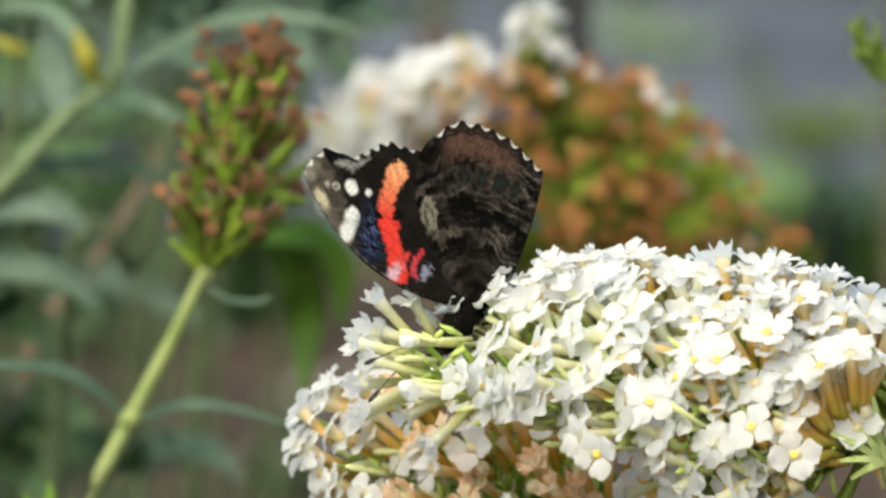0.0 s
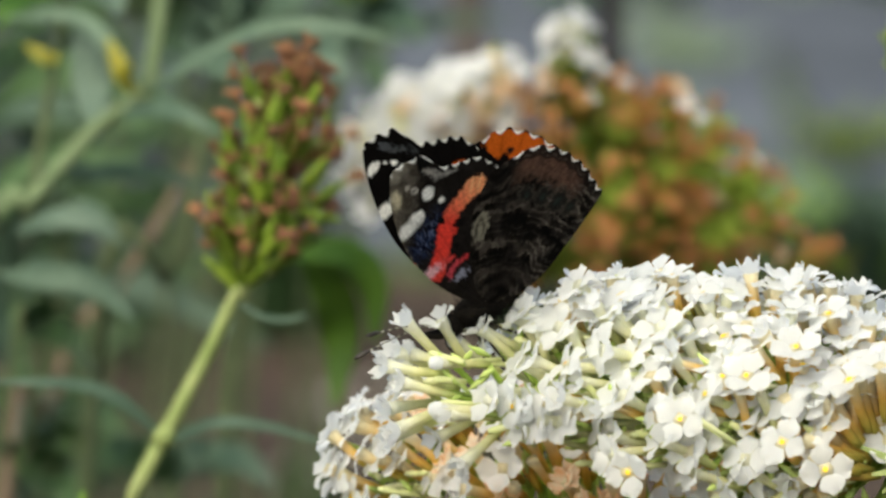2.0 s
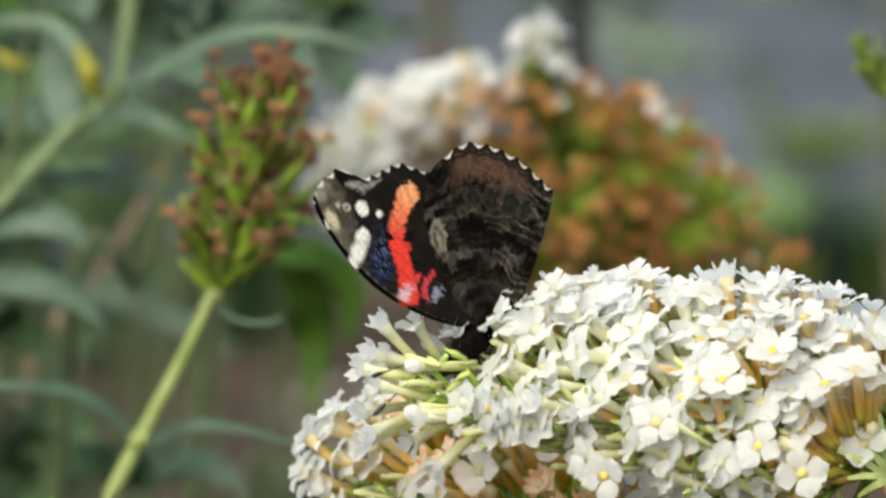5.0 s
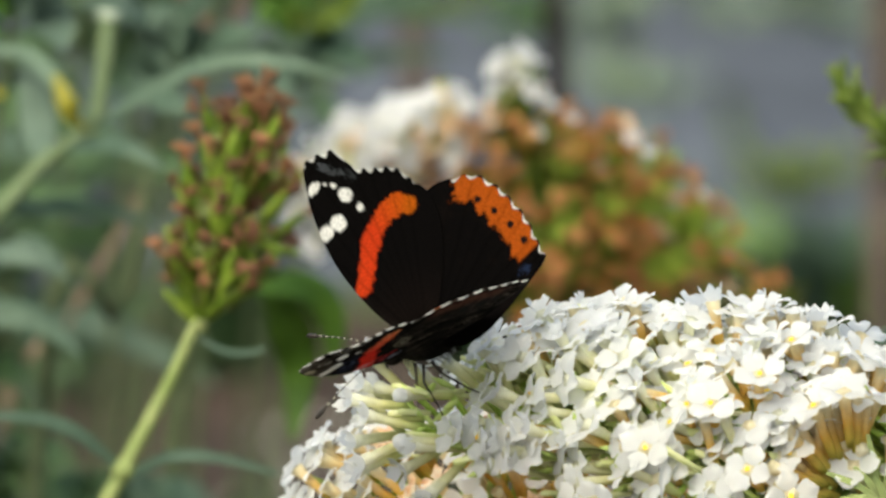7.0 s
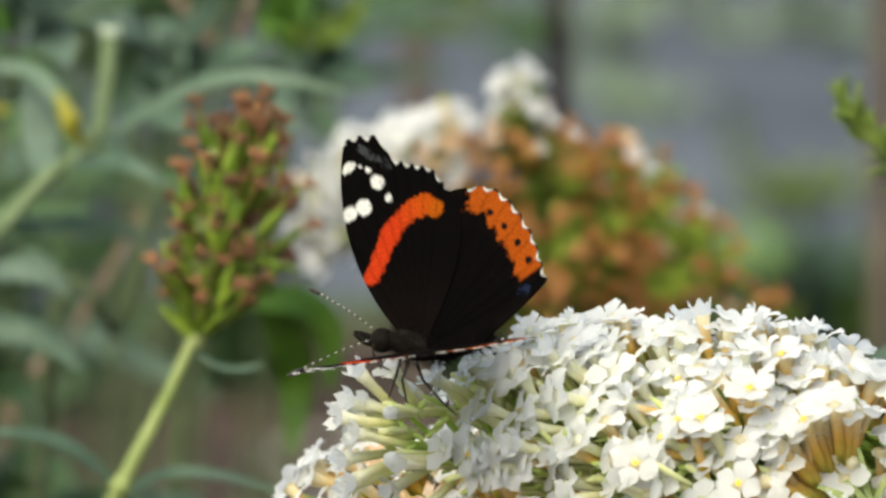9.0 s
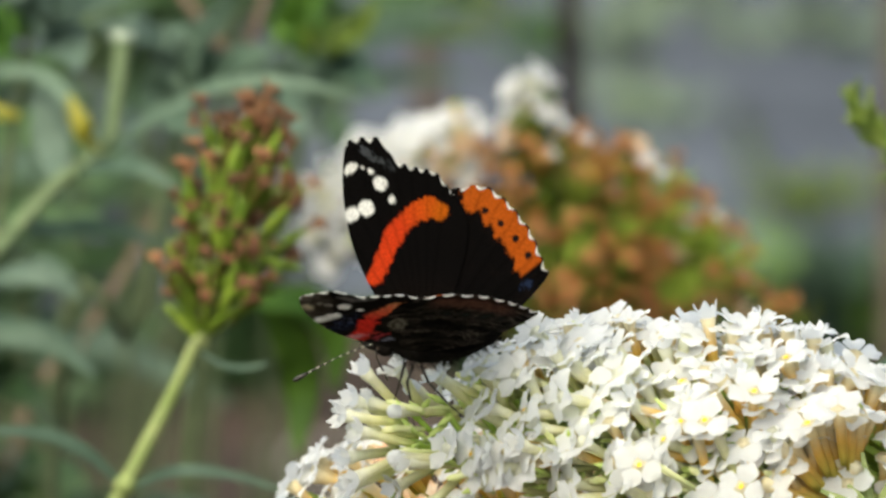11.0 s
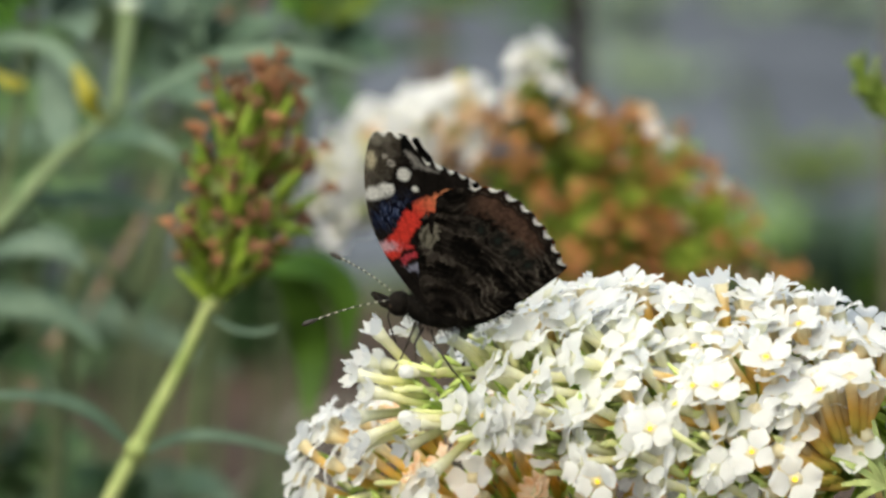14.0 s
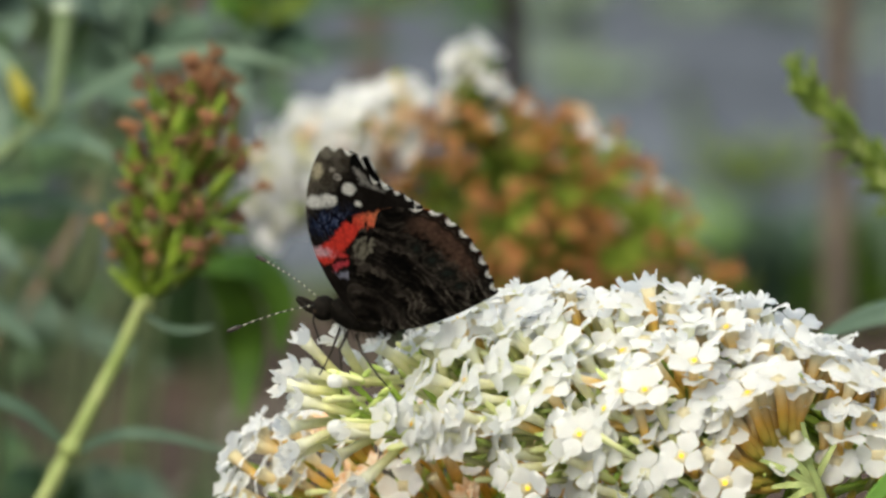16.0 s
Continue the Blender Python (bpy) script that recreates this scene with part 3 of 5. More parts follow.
part("leaf", leaf_mesh("leaf", [(-34, 250, 2), (-24, 258, 2), (-19, 262, -4), (-19, 264, -14)], 3.6, LEAF_GREEN, fold=0.15), seed_shoot)


# ---- leafy shoot beside it ----
def q11(px, py, d=0.0):
    return Vector(((px - 784) * 0.0981, 200 + d, (441 - py) * 0.0981))


leafy_shoot = thing("leafy_shoot", "grey-green leafy shoot with a yellowing leaf", "plant", "shrub shoots", farther(1.13))
leafy_shoot.scale = (1.13, 1.13, 1.13)
stem(leafy_shoot, [to_ground((-190, 210, -260)), (-190, 210, -520), (-140, 205, -130), q11(-120, 470), q11(0, 335), q11(110, 212), q11(198, 145), q11(216, 70), q11(228, -50)],
     [5, 4.4, 3.6, 2.0, 1.5, 1.4, 1.4, 1.5, 1.8], STALK_GREY)
v, f = tube([q11(227, -44), q11(228, -56), q11(228.3, -60)], [2.0, 2.05, 1.7], 10)
part("cut_end", mesh("cut_end", [p / 1000 for p in v], f, two_tone("pale cut wood", [(0.3, (0.33, 0.4, 0.3)), (0.7, (0.46, 0.52, 0.43))], 200, 0.8, 0)), leafy_shoot, None, "pale cut end")
for line, w, m in (
        ([q11(205, 145), q11(280, 100, -6), q11(390, 45, -12), q11(520, 34, -14), q11(660, 66, -14)], 1.8, LEAF_FELT),
        ([q11(150, 190), q11(215, 180, -10), q11(275, 190, -16), q11(335, 225, -18)], 2.7, LEAF),
        ([q11(190, 150), q11(120, 50, 6), q11(60, 10, 10), q11(-60, 10, 14)], 2.2, LEAF_FELT),
        ([q11(110, 205), q11(100, 140, 8), q11(90, 80, 12), q11(60, 30, 14)], 5.4, LEAF_PALE),
        ([q11(190, 150), q11(172, 130, -6), q11(158, 105, -8), q11(136, 55, -6)], 2.9, LEAF_YELLOW),
        ([q11(20, 80), q11(30, 90, 4), q11(10, 80, 6), q11(-20, 60, 8)], 1.8, LEAF_YELLOW),
        ([q11(60, 290), q11(140, 285, 10), q11(220, 290, 14), q11(310, 318, 14)], 1.8, LEAF),
        ([q11(-30, 395), q11(40, 372, -6), q11(100, 378, -8), q11(160, 410, -8)], 3.0, LEAF_PALE),
        ([q11(-60, 470), q11(20, 478, -4), q11(100, 490, -6), q11(185, 550, -6)], 3.4, LEAF),
        ([q11(-20, 345), q11(-50, 420, 10), q11(-70, 520, 16), q11(-60, 640, 16)], 3.4, LEAF)):
    part("leaf", leaf_mesh("leaf", line, 0.68 * w, m), leafy_shoot)


# ---- green bud shoot at the other side, and short tips below ----
bud_shoot = thing("bud_shoot", "young green shoot with knobbly flower buds", "plant", "shrub shoots", STAGE)
seed_head(bud_shoot, (92, 205, 14), (76, 205, 33), [(0, 5.6), (0.4, 5.2), (0.7, 4.6), (1, 3.8)], 120, 51, husks=0.0, tilt=46, scale=0.66, cap=capsule_mesh(LEAF_OLIVE))
seed_head(bud_shoot, (78, 205, 30), (73.2, 205, 37), [(0, 3.6), (0.6, 3.8), (1, 3.4)], 26, 52, husks=0.0, tilt=40, scale=0.62, cap=capsule_mesh(LEAF_OLIVE))
stem(bud_shoot, [to_ground((210, 230, -260)), (212, 230, -500), (180, 225, -80), (92, 205, 14)], [5, 4, 2, 1.2])
tip_shoot = thing("tip_shoot", "bright green young shoot tips", "plant", "shrub shoots", STAGE)
stem(tip_shoot, [to_ground((-80, 180, -260)), (-80, 180, -480), (-72, 170, -90), (-66, 165, -52)], [5, 4, 2, 0.8])
for k, (dx, dz) in enumerate(((-3.5, 9), (0, 11), (3, 8), (6, 7), (9, 5), (12, 6))):
    part("leaf", leaf_mesh("leaf", [(-66, 165, -54), (-66 + dx * 0.6, 164, -50 + dz * 0.3), (-66 + dx, 163, -50 + dz * 0.7), (-66 + dx * 1.2, 163, -50 + dz)], 0.9, LEAF_LIME), tip_shoot)

part("leaf", leaf_mesh("leaf", [(98, 160, -4.5), (89, 157, -4.2), (81, 155, -5.8), (72.5, 153, -9.2)], 2.2, LEAF_PALE), bud_shoot)
stem(bud_shoot, [(150, 215, -40), (120, 180, -14), (98, 160, -4.5)], [1.4, 0.9, 0.6], name="side_stem")


# ---- the shrub's leaves behind ----
def shrub():
    rnd = random.Random(61)
    kinds = [leaf_mesh("leaf", [(0, 0, 0), (rnd.uniform(12, 18), 0, rnd.uniform(2, 8)), (rnd.uniform(28, 36), 0, rnd.uniform(-2, 8)), (rnd.uniform(46, 62), 0, rnd.uniform(-18, 0))],
                       rnd.uniform(4.5, 8), m) for m in (LEAF_DARK, LEAF_DARK, LEAF, LEAF_DARK, LEAF_DARK)]
    for n in range(22):
        px = rnd.uniform(-260, 640)
        open_side = px > 150
        d = rnd.uniform(700, 1300) if open_side else rnd.uniform(330, 1000)
        k = (900 + d) / 900
        top = rnd.uniform(-330, 40) if open_side else rnd.uniform(-300, 300)
        span = 32 if open_side else 100
        x, z = (px - 784) * 0.0803 * k, (441 - top) * 0.0803 * k
        ob = thing("shrub_branch", "leafy grey-green butterfly-bush branch", "plant", "shrub branches", STAGE)
        foot = to_ground((x - rnd.uniform(20, 160), d + 40, -200))
        line = [foot, foot + (Vector((x, d, z)) - foot) * 0.5 + Vector((-15, 0, 10)), Vector((x - 12, d, z - 90)), Vector((x, d, z))]
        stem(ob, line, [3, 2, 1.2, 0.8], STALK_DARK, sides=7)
        for j in range(5):
            p = Vector((x - 12 * (j / 4), d, z - span * j / 4))
            a = rnd.uniform(0, 6.28)
            me = rnd.choice(kinds)
            for b in (0, math.pi):
                part("leaf", me, ob, Matrix.Translation(p / 1000) @ pose(0, 0, 0, rnd.uniform(-25, 25), rnd.uniform(-50, 5), math.degrees(a + b)) @ Matrix.Scale(rnd.uniform(0.6, 1.1), 4))
            a += 1.57


shrub()


def far_shoot(root, leaves, label):
    """A shoot of the shrub well behind the others; its node and its leaves by bearing (1 unit = 0.08 mm at the flower) and depth."""
    def at(px, py, d):
        k = 0.0803 * (900 + d) / 900
        return Vector(((px - 784) * k, d, (441 - py) * k))
    d0 = root[2]
    ob = thing("shrub_branch", label, "plant", "shrub branches", STAGE)
    p = at(*root)
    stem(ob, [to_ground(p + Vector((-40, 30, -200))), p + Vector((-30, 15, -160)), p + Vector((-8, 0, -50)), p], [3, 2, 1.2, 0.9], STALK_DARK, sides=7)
    for (x0, y0), (x1, y1), (x2, y2), w, m in leaves:
        a, b, c = at(x0, y0, d0), at(x1, y1, d0 - 12), at(x2, y2, d0 - 18)
        part("leaf", leaf_mesh("leaf", [p, p.lerp(a, 0.6) + Vector((0, -4, 3)), a, b, c], w, m), ob)


GREYGREEN = "grey-green leafy butterfly-bush branch with drooping narrow leaves"
far_shoot((60, 330, 420), (((40, 370), (100, 365), (165, 430), 4.2, LEAF_FELT), ((10, 380), (-40, 400), (-90, 460), 4, LEAF_PALE), ((100, 300), (180, 285), (290, 320), 2.6, LEAF)), GREYGREEN)
far_shoot((-20, 520, 380), (((30, 480), (110, 490), (180, 550), 4.2, LEAF), ((20, 560), (70, 590), (110, 650), 4, LEAF_DARK)), GREYGREEN)
far_shoot((330, 20, 400), (((300, -30), (260, -60), (170, -70), 5.2, LEAF_PALE), ((380, 20), (430, -10), (500, -30), 5, LEAF), ((300, 60), (330, 100), (380, 120), 5, LEAF), ((360, -40), (400, -90), (430, -150), 4.6, LEAF)), GREYGREEN)
far_shoot((60, -60, 380), (((100, -90), (160, -110), (240, -120), 4.8, LEAF_PALE), ((40, -120), (90, -150), (170, -145), 4.2, LEAF_PALE), ((10, -40), (-30, -20), (-60, 30), 6, LEAF_MID), ((110, -50), (140, -20), (150, 10), 6, LEAF_PALE)), GREYGREEN)
far_shoot((560, 0, 520), (((540, -60), (560, -120), (620, -150), 7, LEAF_MID), ((600, 10), (650, 20), (690, 60), 6, LEAF), ((530, 40), (520, 80), (560, 130), 6, LEAF_PALE), ((590, -40), (640, -60), (680, -110), 5, LEAF_OLIVE)), "grey-green branch with some yellow-green leaves")
far_shoot((250, 840, 480), (((310, 800), (370, 800), (430, 850), 5, LEAF), ((200, 800), (140, 790), (60, 830), 6, LEAF_DARK)), GREYGREEN)
far_shoot((40, 760, 520), (((80, 720), (130, 730), (180, 790), 6, LEAF_DARK), ((10, 720), (-30, 740), (-60, 800), 6, LEAF), ((30, 820), (60, 850), (90, 900), 6, LEAF_DARK)), GREYGREEN)


def stake(px, depth, width, lean, label, mat, top=-260):
    k = (900 + depth) / 900 * 0.0803
    x = (px - 784) * k
    w = S(x, depth, (441 - 441) * k)
    hi = S(x, depth, (441 - top) * k).z
    pts = [Vector((w.x + lean * 0.35, w.y, -0.02)), Vector((w.x + 0.5 * lean * (1 - w.z), w.y, w.z * 0.5)), Vector((w.x, w.y, w.z)), Vector((w.x - 0.4 * lean * 0.2, w.y, hi))]
    v, f = tube(bend(pts, 5), width / 2000, 9)
    thing("stake", label, "stake", "garden stakes", None, mesh("stake", v, f, mat))


STAKE_BROWN = two_tone("weathered wood", [(0.3, (0.06, 0.048, 0.04)), (0.7, (0.14, 0.11, 0.09))], 40, 0.9, 0.1, 0.4)
STAKE_DARK = two_tone("dark wet wood", [(0.3, (0.012, 0.011, 0.009)), (0.7, (0.038, 0.032, 0.026))], 40, 0.8, 0.1, 0.4)
stake(1022, 1300, 8.5, 0.02, "dark thin wooden stake in the soil", STAKE_DARK)
stake(772, 1900, 14, 0.02, "pale brown wooden stake in the soil", STAKE_BROWN)
stake(1594, 1400, 11, 0.0, "pale brown wooden stake in the soil", STAKE_BROWN)
# two bare twigs
def twig(line):
    k = 1400 / 900 * 0.0803
    pts = [Vector(((u - 784) * k, 500, (441 - w) * k)) for u, w in line]
    ob = thing("twig", "bare pale brown twig of the shrub", "twig", "bare twigs", STAGE)
    stem(ob, [to_ground(pts[0] + Vector((-20, 20, -150))), pts[0] + Vector((-15, 10, -120)), *pts], [4, 3, *[1.5 - 0.6 * i / (len(pts) - 1) for i in range(len(pts))]], BARK)


twig([(40, 680), (150, 500), (255, 320), (300, 240)])
twig([(-700, 500), (-350, -100), (60, -420), (240, -270), (330, -130), (408, -30), (440, -22), (470, -90), (500, -200)])


def weeds():
    rnd = random.Random(77)
    kinds = [leaf_mesh("leaf", [(0, 0, 0), (6, 0, 22), (22, 0, 44), (48, 0, 52)], 11, m, face=(-1, 0, 1)) for m in (LEAF_LIME, LEAF, LEAF_DARK, LEAF_MID, MOSS, LEAF_OLIVE)]
    spots = [(0.36, 6.75, 1.0, 0), (0.42, 6.7, 1.2, 1), (0.52, 6.75, 1.1, 0), (0.62, 6.72, 1.2, 1), (0.72, 6.75, 1.3, 1), (0.28, 7.9, 0.7, 4), (0.55, 8.5, 0.6, 4), (0.68, 8.55, 0.6, 4),
             (-0.62, 6.5, 1.4, 2), (-0.4, 6.4, 1.3, 2), (-0.2, 6.5, 1.2, 2), (0.05, 6.55, 1.2, 2), (-0.75, 7.2, 1.5, 1), (-0.5, 7.4, 1.5, 2), (-0.3, 7.3, 1.3, 1), (0.22, 6.55, 1.2, 0)]
    spots += [(-0.4, 5.9, 0.5, 3), (-0.3, 5.65, 0.4, 2), (-0.15, 5.75, 0.45, 2), (0.02, 5.9, 0.4, 2)]
    spots += [(0.44, 7.3, 0.7, 5), (0.455, 7.34, 0.6, 5), (0.43, 7.38, 0.6, 5), (0.33, 8.9, 0.9, 4), (0.28, 8.7, 0.7, 4), (0.25, 8.5, 0.6, 4), (0.39, 9.1, 0.8, 4), (0.43, 9.15, 0.8, 4), (0.46, 8.55, 0.7, 4), (0.52, 8.6, 0.7, 4), (0.58, 8.5, 0.6, 4), (0.24, 7.95, 0.6, 4), (0.13, 8.46, 0.7, 3), (0.2, 8.3, 0.5, 4),
              (0.04, 8.9, 0.8, 2), (0.05, 8.7, 0.7, 5), (0.245, 7.5, 0.6, 4), (0.3, 7.3, 0.5, 4), (0.52, 6.95, 0.7, 3), (0.6, 7.0, 0.6, 4), (0.47, 6.75, 0.8, 0), (0.62, 8.9, 0.6, 4), (0.4, 7.05, 0.5, 4), (0.64, 8.2, 0.5, 4)]
    for x, y, k, kind in spots:
        ob = thing("weed", "low green leafy weed on the ground", "plant", "weeds", pose(x, y, -0.02))
        for j in range(18):
            part("leaf", kinds[kind], ob, pose(rnd.gauss(0, 0.02), rnd.gauss(0, 0.02), 0, rnd.uniform(-20, 20), rnd.uniform(-30, 20), rnd.uniform(0, 360)) @ Matrix.Scale(k * 1.9 * rnd.uniform(0.6, 1.2), 4))


weeds()


def stones():
    rnd = random.Random(83)
    m = two_tone("pale pebble", [(0.3, (0.2, 0.19, 0.17)), (0.7, (0.4, 0.38, 0.35))], 60, 0.8, 0.4, 0.5, 0.001)
    for k in range(14):
        r = rnd.uniform(0.01, 0.022)
        v, f = ball(r, r * rnd.uniform(0.6, 0.9), r * rnd.uniform(0.4, 0.6), (0, 0, 0), 7, 10)
        v = [p + p.normalized() * 0.2 * r * noise.noise(p * 60 + Vector((k, 0, 0))) for p in v]
        thing("stone", "small pale rounded stone on the soil", "stone", "small stones", pose(rnd.uniform(-0.42, 0.02), rnd.uniform(5.6, 6.6), -0.012, 0, 0, rnd.uniform(0, 180)), mesh("stone", v, f, m))


# ---- the butterfly ----
FORE = [(173, 4.0), (169.5, 6.6), (163.5, 11.9), (157.5, 17.8), (152.6, 22.1), (147.3, 27.0), (144.0, 29.9), (141.9, 31.6), (138.6, 31.6), (134.3, 31.0), (131.9, 31.0), (130.9, 29.4), (129.6, 27.6),
        (127, 26.8), (122.4, 26.3), (115.6, 26.0), (112, 24.6), (109.5, 23.6), (106, 22.9), (102, 21.4), (98, 18.6), (94, 13.0), (90, 4.0)]
HIND = [(147, 4.0), (137, 6.5), (129.5, 11.5), (125.5, 15.6), (119.8, 19.4), (114.5, 22.3), (110, 23.7), (105.8, 24.4), (99.9, 25.7), (97, 26.1), (91.8, 25.9), (86.4, 25.6), (81.6, 25.0), (77.6, 24.6),
        (73.2, 24.0), (69, 23.4), (65, 22.9), (61.8, 23.0), (59.6, 20.4), (57, 17.8), (54, 15.4), (50, 12.8), (45, 10.6), (38, 8.0), (30, 5.0)]


def smooth_step(a, b, x):
    t = np.clip((x - a) / (b - a), 0, 1)
    return t * t * (3 - 2 * t)


class Paint:
    """Colours over a wing's grid of points (mm)."""

    def __init__(self, a, b, rho, ang, base):
        self.a, self.b, self.rho, self.ang = a, b, rho, ang
        self.c = np.zeros(a.shape + (3,)) + np.array(base)
        self.n1 = self.fractal(0.4, 1)
        self.n2 = self.fractal(1.6, 2)
        self.n3 = self.fractal(0.28, 3)
        self.soft = self.plain(0.3, 4) + 0.5 * self.plain(0.75, 5)

    def fractal(self, scale, seed):
        flat = [noise.fractal((x * scale, y * scale, seed * 7.3), 0.6, 2.0, 4) for x, y in zip(self.a.ravel(), self.b.ravel())]
        return np.array(flat).reshape(self.a.shape)

    def plain(self, scale, seed):
        flat = [noise.noise((x * scale, y * scale, seed * 5.1)) for x, y in zip(self.a.ravel(), self.b.ravel())]
        return np.array(flat).reshape(self.a.shape)

    def lay(self, mask, colour):
        m = np.clip(mask, 0, 1)[..., None]
        self.c = self.c * (1 - m) + np.array(colour) * m

    def blot(self, x, y, rx, ry, turn, colour, rough=0.12, edge=0.16, strength=1.0):
        t = radians(turn)
        u, v = self.a - x, self.b - y
        p, q = u * math.cos(t) + v * math.sin(t), -u * math.sin(t) + v * math.cos(t)
        d = np.sqrt((p / rx) ** 2 + (q / ry) ** 2) + rough * self.n2
        self.lay(strength * (1 - smooth_step(1 - edge, 1 + edge, d)), colour)

    def band(self, line, half, colour_a, colour_b, rough=0.5, edge=0.25):
        """A band along points (x, y), its half width along it; the colour runs from one end to the other."""
        best = np.full(self.a.shape, 1e9)
        where = np.zeros(self.a.shape)
        n = len(line) - 1
        for i in range(n):
            (x0, y0), (x1, y1) = line[i], line[i + 1]
            dx, dy = x1 - x0, y1 - y0
            t = np.clip(((self.a - x0) * dx + (self.b - y0) * dy) / (dx * dx + dy * dy), 0, 1)
            d = np.hypot(self.a - x0 - t * dx, self.b - y0 - t * dy) - np.interp((i + t) / n, np.linspace(0, 1, len(half)), half)
            where = np.where(d < best, (i + t) / n, where)
            best = np.minimum(best, d)
        m = 1 - smooth_step(-edge, edge, best + rough * self.n2 + 0.5 * rough * self.n3)
        where = np.minimum(1, where * 1.9)
        col = np.array(colour_a) * (1 - where[..., None]) + np.array(colour_b) * where[..., None]
        m = m[..., None]
        self.c = self.c * (1 - m) + col * m


WHITE = (0.82, 0.82, 0.8)


def fringe(p, lo, hi, n, start, stop):
    """Thin white crescents in the hollows of the scalloped margin, parted by dark ticks at the veins."""
    on = (p.ang > start) & (p.ang < stop)
    hollow = -np.cos((p.ang - lo) / (hi - lo) * n * 2 * math.pi)
    depth = 0.992 - 0.008 * np.clip(hollow, 0, 1)
    p.lay(on * smooth_step(-0.004, 0.004, p.rho - depth) * smooth_step(-0.5, -0.1, hollow), WHITE)


def fore_under(p):
    p.lay(0.6 * smooth_step(0.0, 0.6, p.n1), (0.022, 0.018, 0.016))
    # the tip's own grey-brown mottling, paled further to put its sheen into the colour
    tipward = smooth_step(-17.5, -20.5, p.a + 0.25 * p.b - 3.5 + 0.8 * p.n2)
    p.lay(tipward, (0.058, 0.05, 0.038))
    p.lay(tipward * smooth_step(0.0, 0.45, p.n2), (0.11, 0.095, 0.075))
    p.lay(tipward * smooth_step(0.0, 0.35, p.plain(0.55, 21)) * 0.5, (0.17, 0.152, 0.13))
    p.blot(-20.3, 21.8, 1.0, 2.4, 30, (0.006, 0.006, 0.006))
    p.blot(-22.3, 15.4, 1.7, 0.8, -60, (0.62, 0.56, 0.4), 0.3, 0.4)
    p.blot(-23.9, 19.6, 1.2, 1.8, -30, (0.26, 0.24, 0.2), 0.4, 0.5)
    p.band([(-19.5, 20.6), (-17.2, 19.9), (-14.6, 20.9)], [0.35, 0.6, 0.35], (0.34, 0.32, 0.3), (0.26, 0.25, 0.24), 0.5)
    p.blot(-19.9, 17.2, 0.6, 0.6, 0, (0.45, 0.42, 0.38), 0.3)
    p.blot(-19.9, 17.2, 0.28, 0.28, 0, (0.16, 0.15, 0.14), 0.3)
    p.blot(-21.2, 17.6, 0.45, 0.5, 0, (0.4, 0.37, 0.32), 0.3)
    p.blot(-17.5, 17.0, 0.98, 1.15, 20, WHITE)
    p.blot(-14.9, 16.2, 0.5, 0.55, 0, WHITE)
    p.blot(-17.8, 12.6, 1.15, 1.7, -12, WHITE, 0.15, 0.1)
    p.blot(-18.5, 10.9, 1.15, 1.9, -26, WHITE, 0.15, 0.1)
    p.band([(-20.2, 13.0), (-16.2, 11.9)], [0.05, 0.05], (0.2, 0.19, 0.19), (0.2, 0.19, 0.19), 0.1, 0.1)
    p.blot(-14.8, 10.3, 1.8, 4.0, -15, (0.004, 0.006, 0.019), 0.8, 0.6, 0.9)
    swirl = np.exp(-((p.a + 14.9) / 1.8) ** 2 - ((p.b - 9.8) / 3.2) ** 2)
    p.lay(swirl * smooth_step(0.35, 0.95, np.sin(9 * p.soft + 1.4 * p.n2)) * 0.75, (0.045, 0.07, 0.165))
    p.lay(swirl * smooth_step(0.7, 1.0, np.sin(17 * p.soft + 2 * p.n2)) * 0.8, (0.16, 0.2, 0.36))
    p.band([(-10.0, 19.0), (-11.3, 16.8), (-12.3, 14.3), (-12.1, 11.6), (-11.5, 8.4), (-11.0, 4.4)], [1.55, 1.3, 1.15, 1.5, 1.25, 1.35], (0.84, 0.36, 0.17), (0.78, 0.06, 0.045), 0.38)
    p.blot(-9.6, 19.2, 0.22, 1.3, 10, (0.9, 0.55, 0.28), 0.4, 0.5, 0.6)
    p.blot(-10.7, 18.6, 0.2, 1.5, 10, (0.9, 0.55, 0.28), 0.4, 0.5, 0.6)
    p.blot(-11.7, 4.6, 0.9, 1.9, -35, (0.72, 0.52, 0.62), 0.5, 0.4, 0.85)
    p.blot(-10.4, 13.0, 1.1, 0.75, 25, (0.008, 0.007, 0.007), 0.5)
    p.blot(-13.6, 13.0, 0.7, 0.5, -30, (0.008, 0.007, 0.007), 0.5)
    p.blot(-9.6, 9.2, 0.6, 0.5, 0, (0.008, 0.007, 0.007), 0.5)
    p.blot(-9.7, 7.0, 0.9, 0.35, 35, (0.72, 0.06, 0.06), 0.4)
    p.band([(-7.2, 7.4), (-8.4, 6.0), (-8.3, 4.4)], [0.4, 0.5, 0.45], (0.62, 0.05, 0.06), (0.62, 0.07, 0.1), 0.5)
    p.blot(-6.7, 4.7, 0.95, 0.65, 40, (0.36, 0.37, 0.5), 1.2, 0.5, 0.8)
    p.lay(smooth_step(0.93, 0.99, p.rho) * (p.ang > 145) * smooth_step(-0.2, 0.3, np.sin(p.a * 5)) * 0.6, (0.24, 0.21, 0.16))
    fringe(p, 107, 141, 9, 107, 142.5)


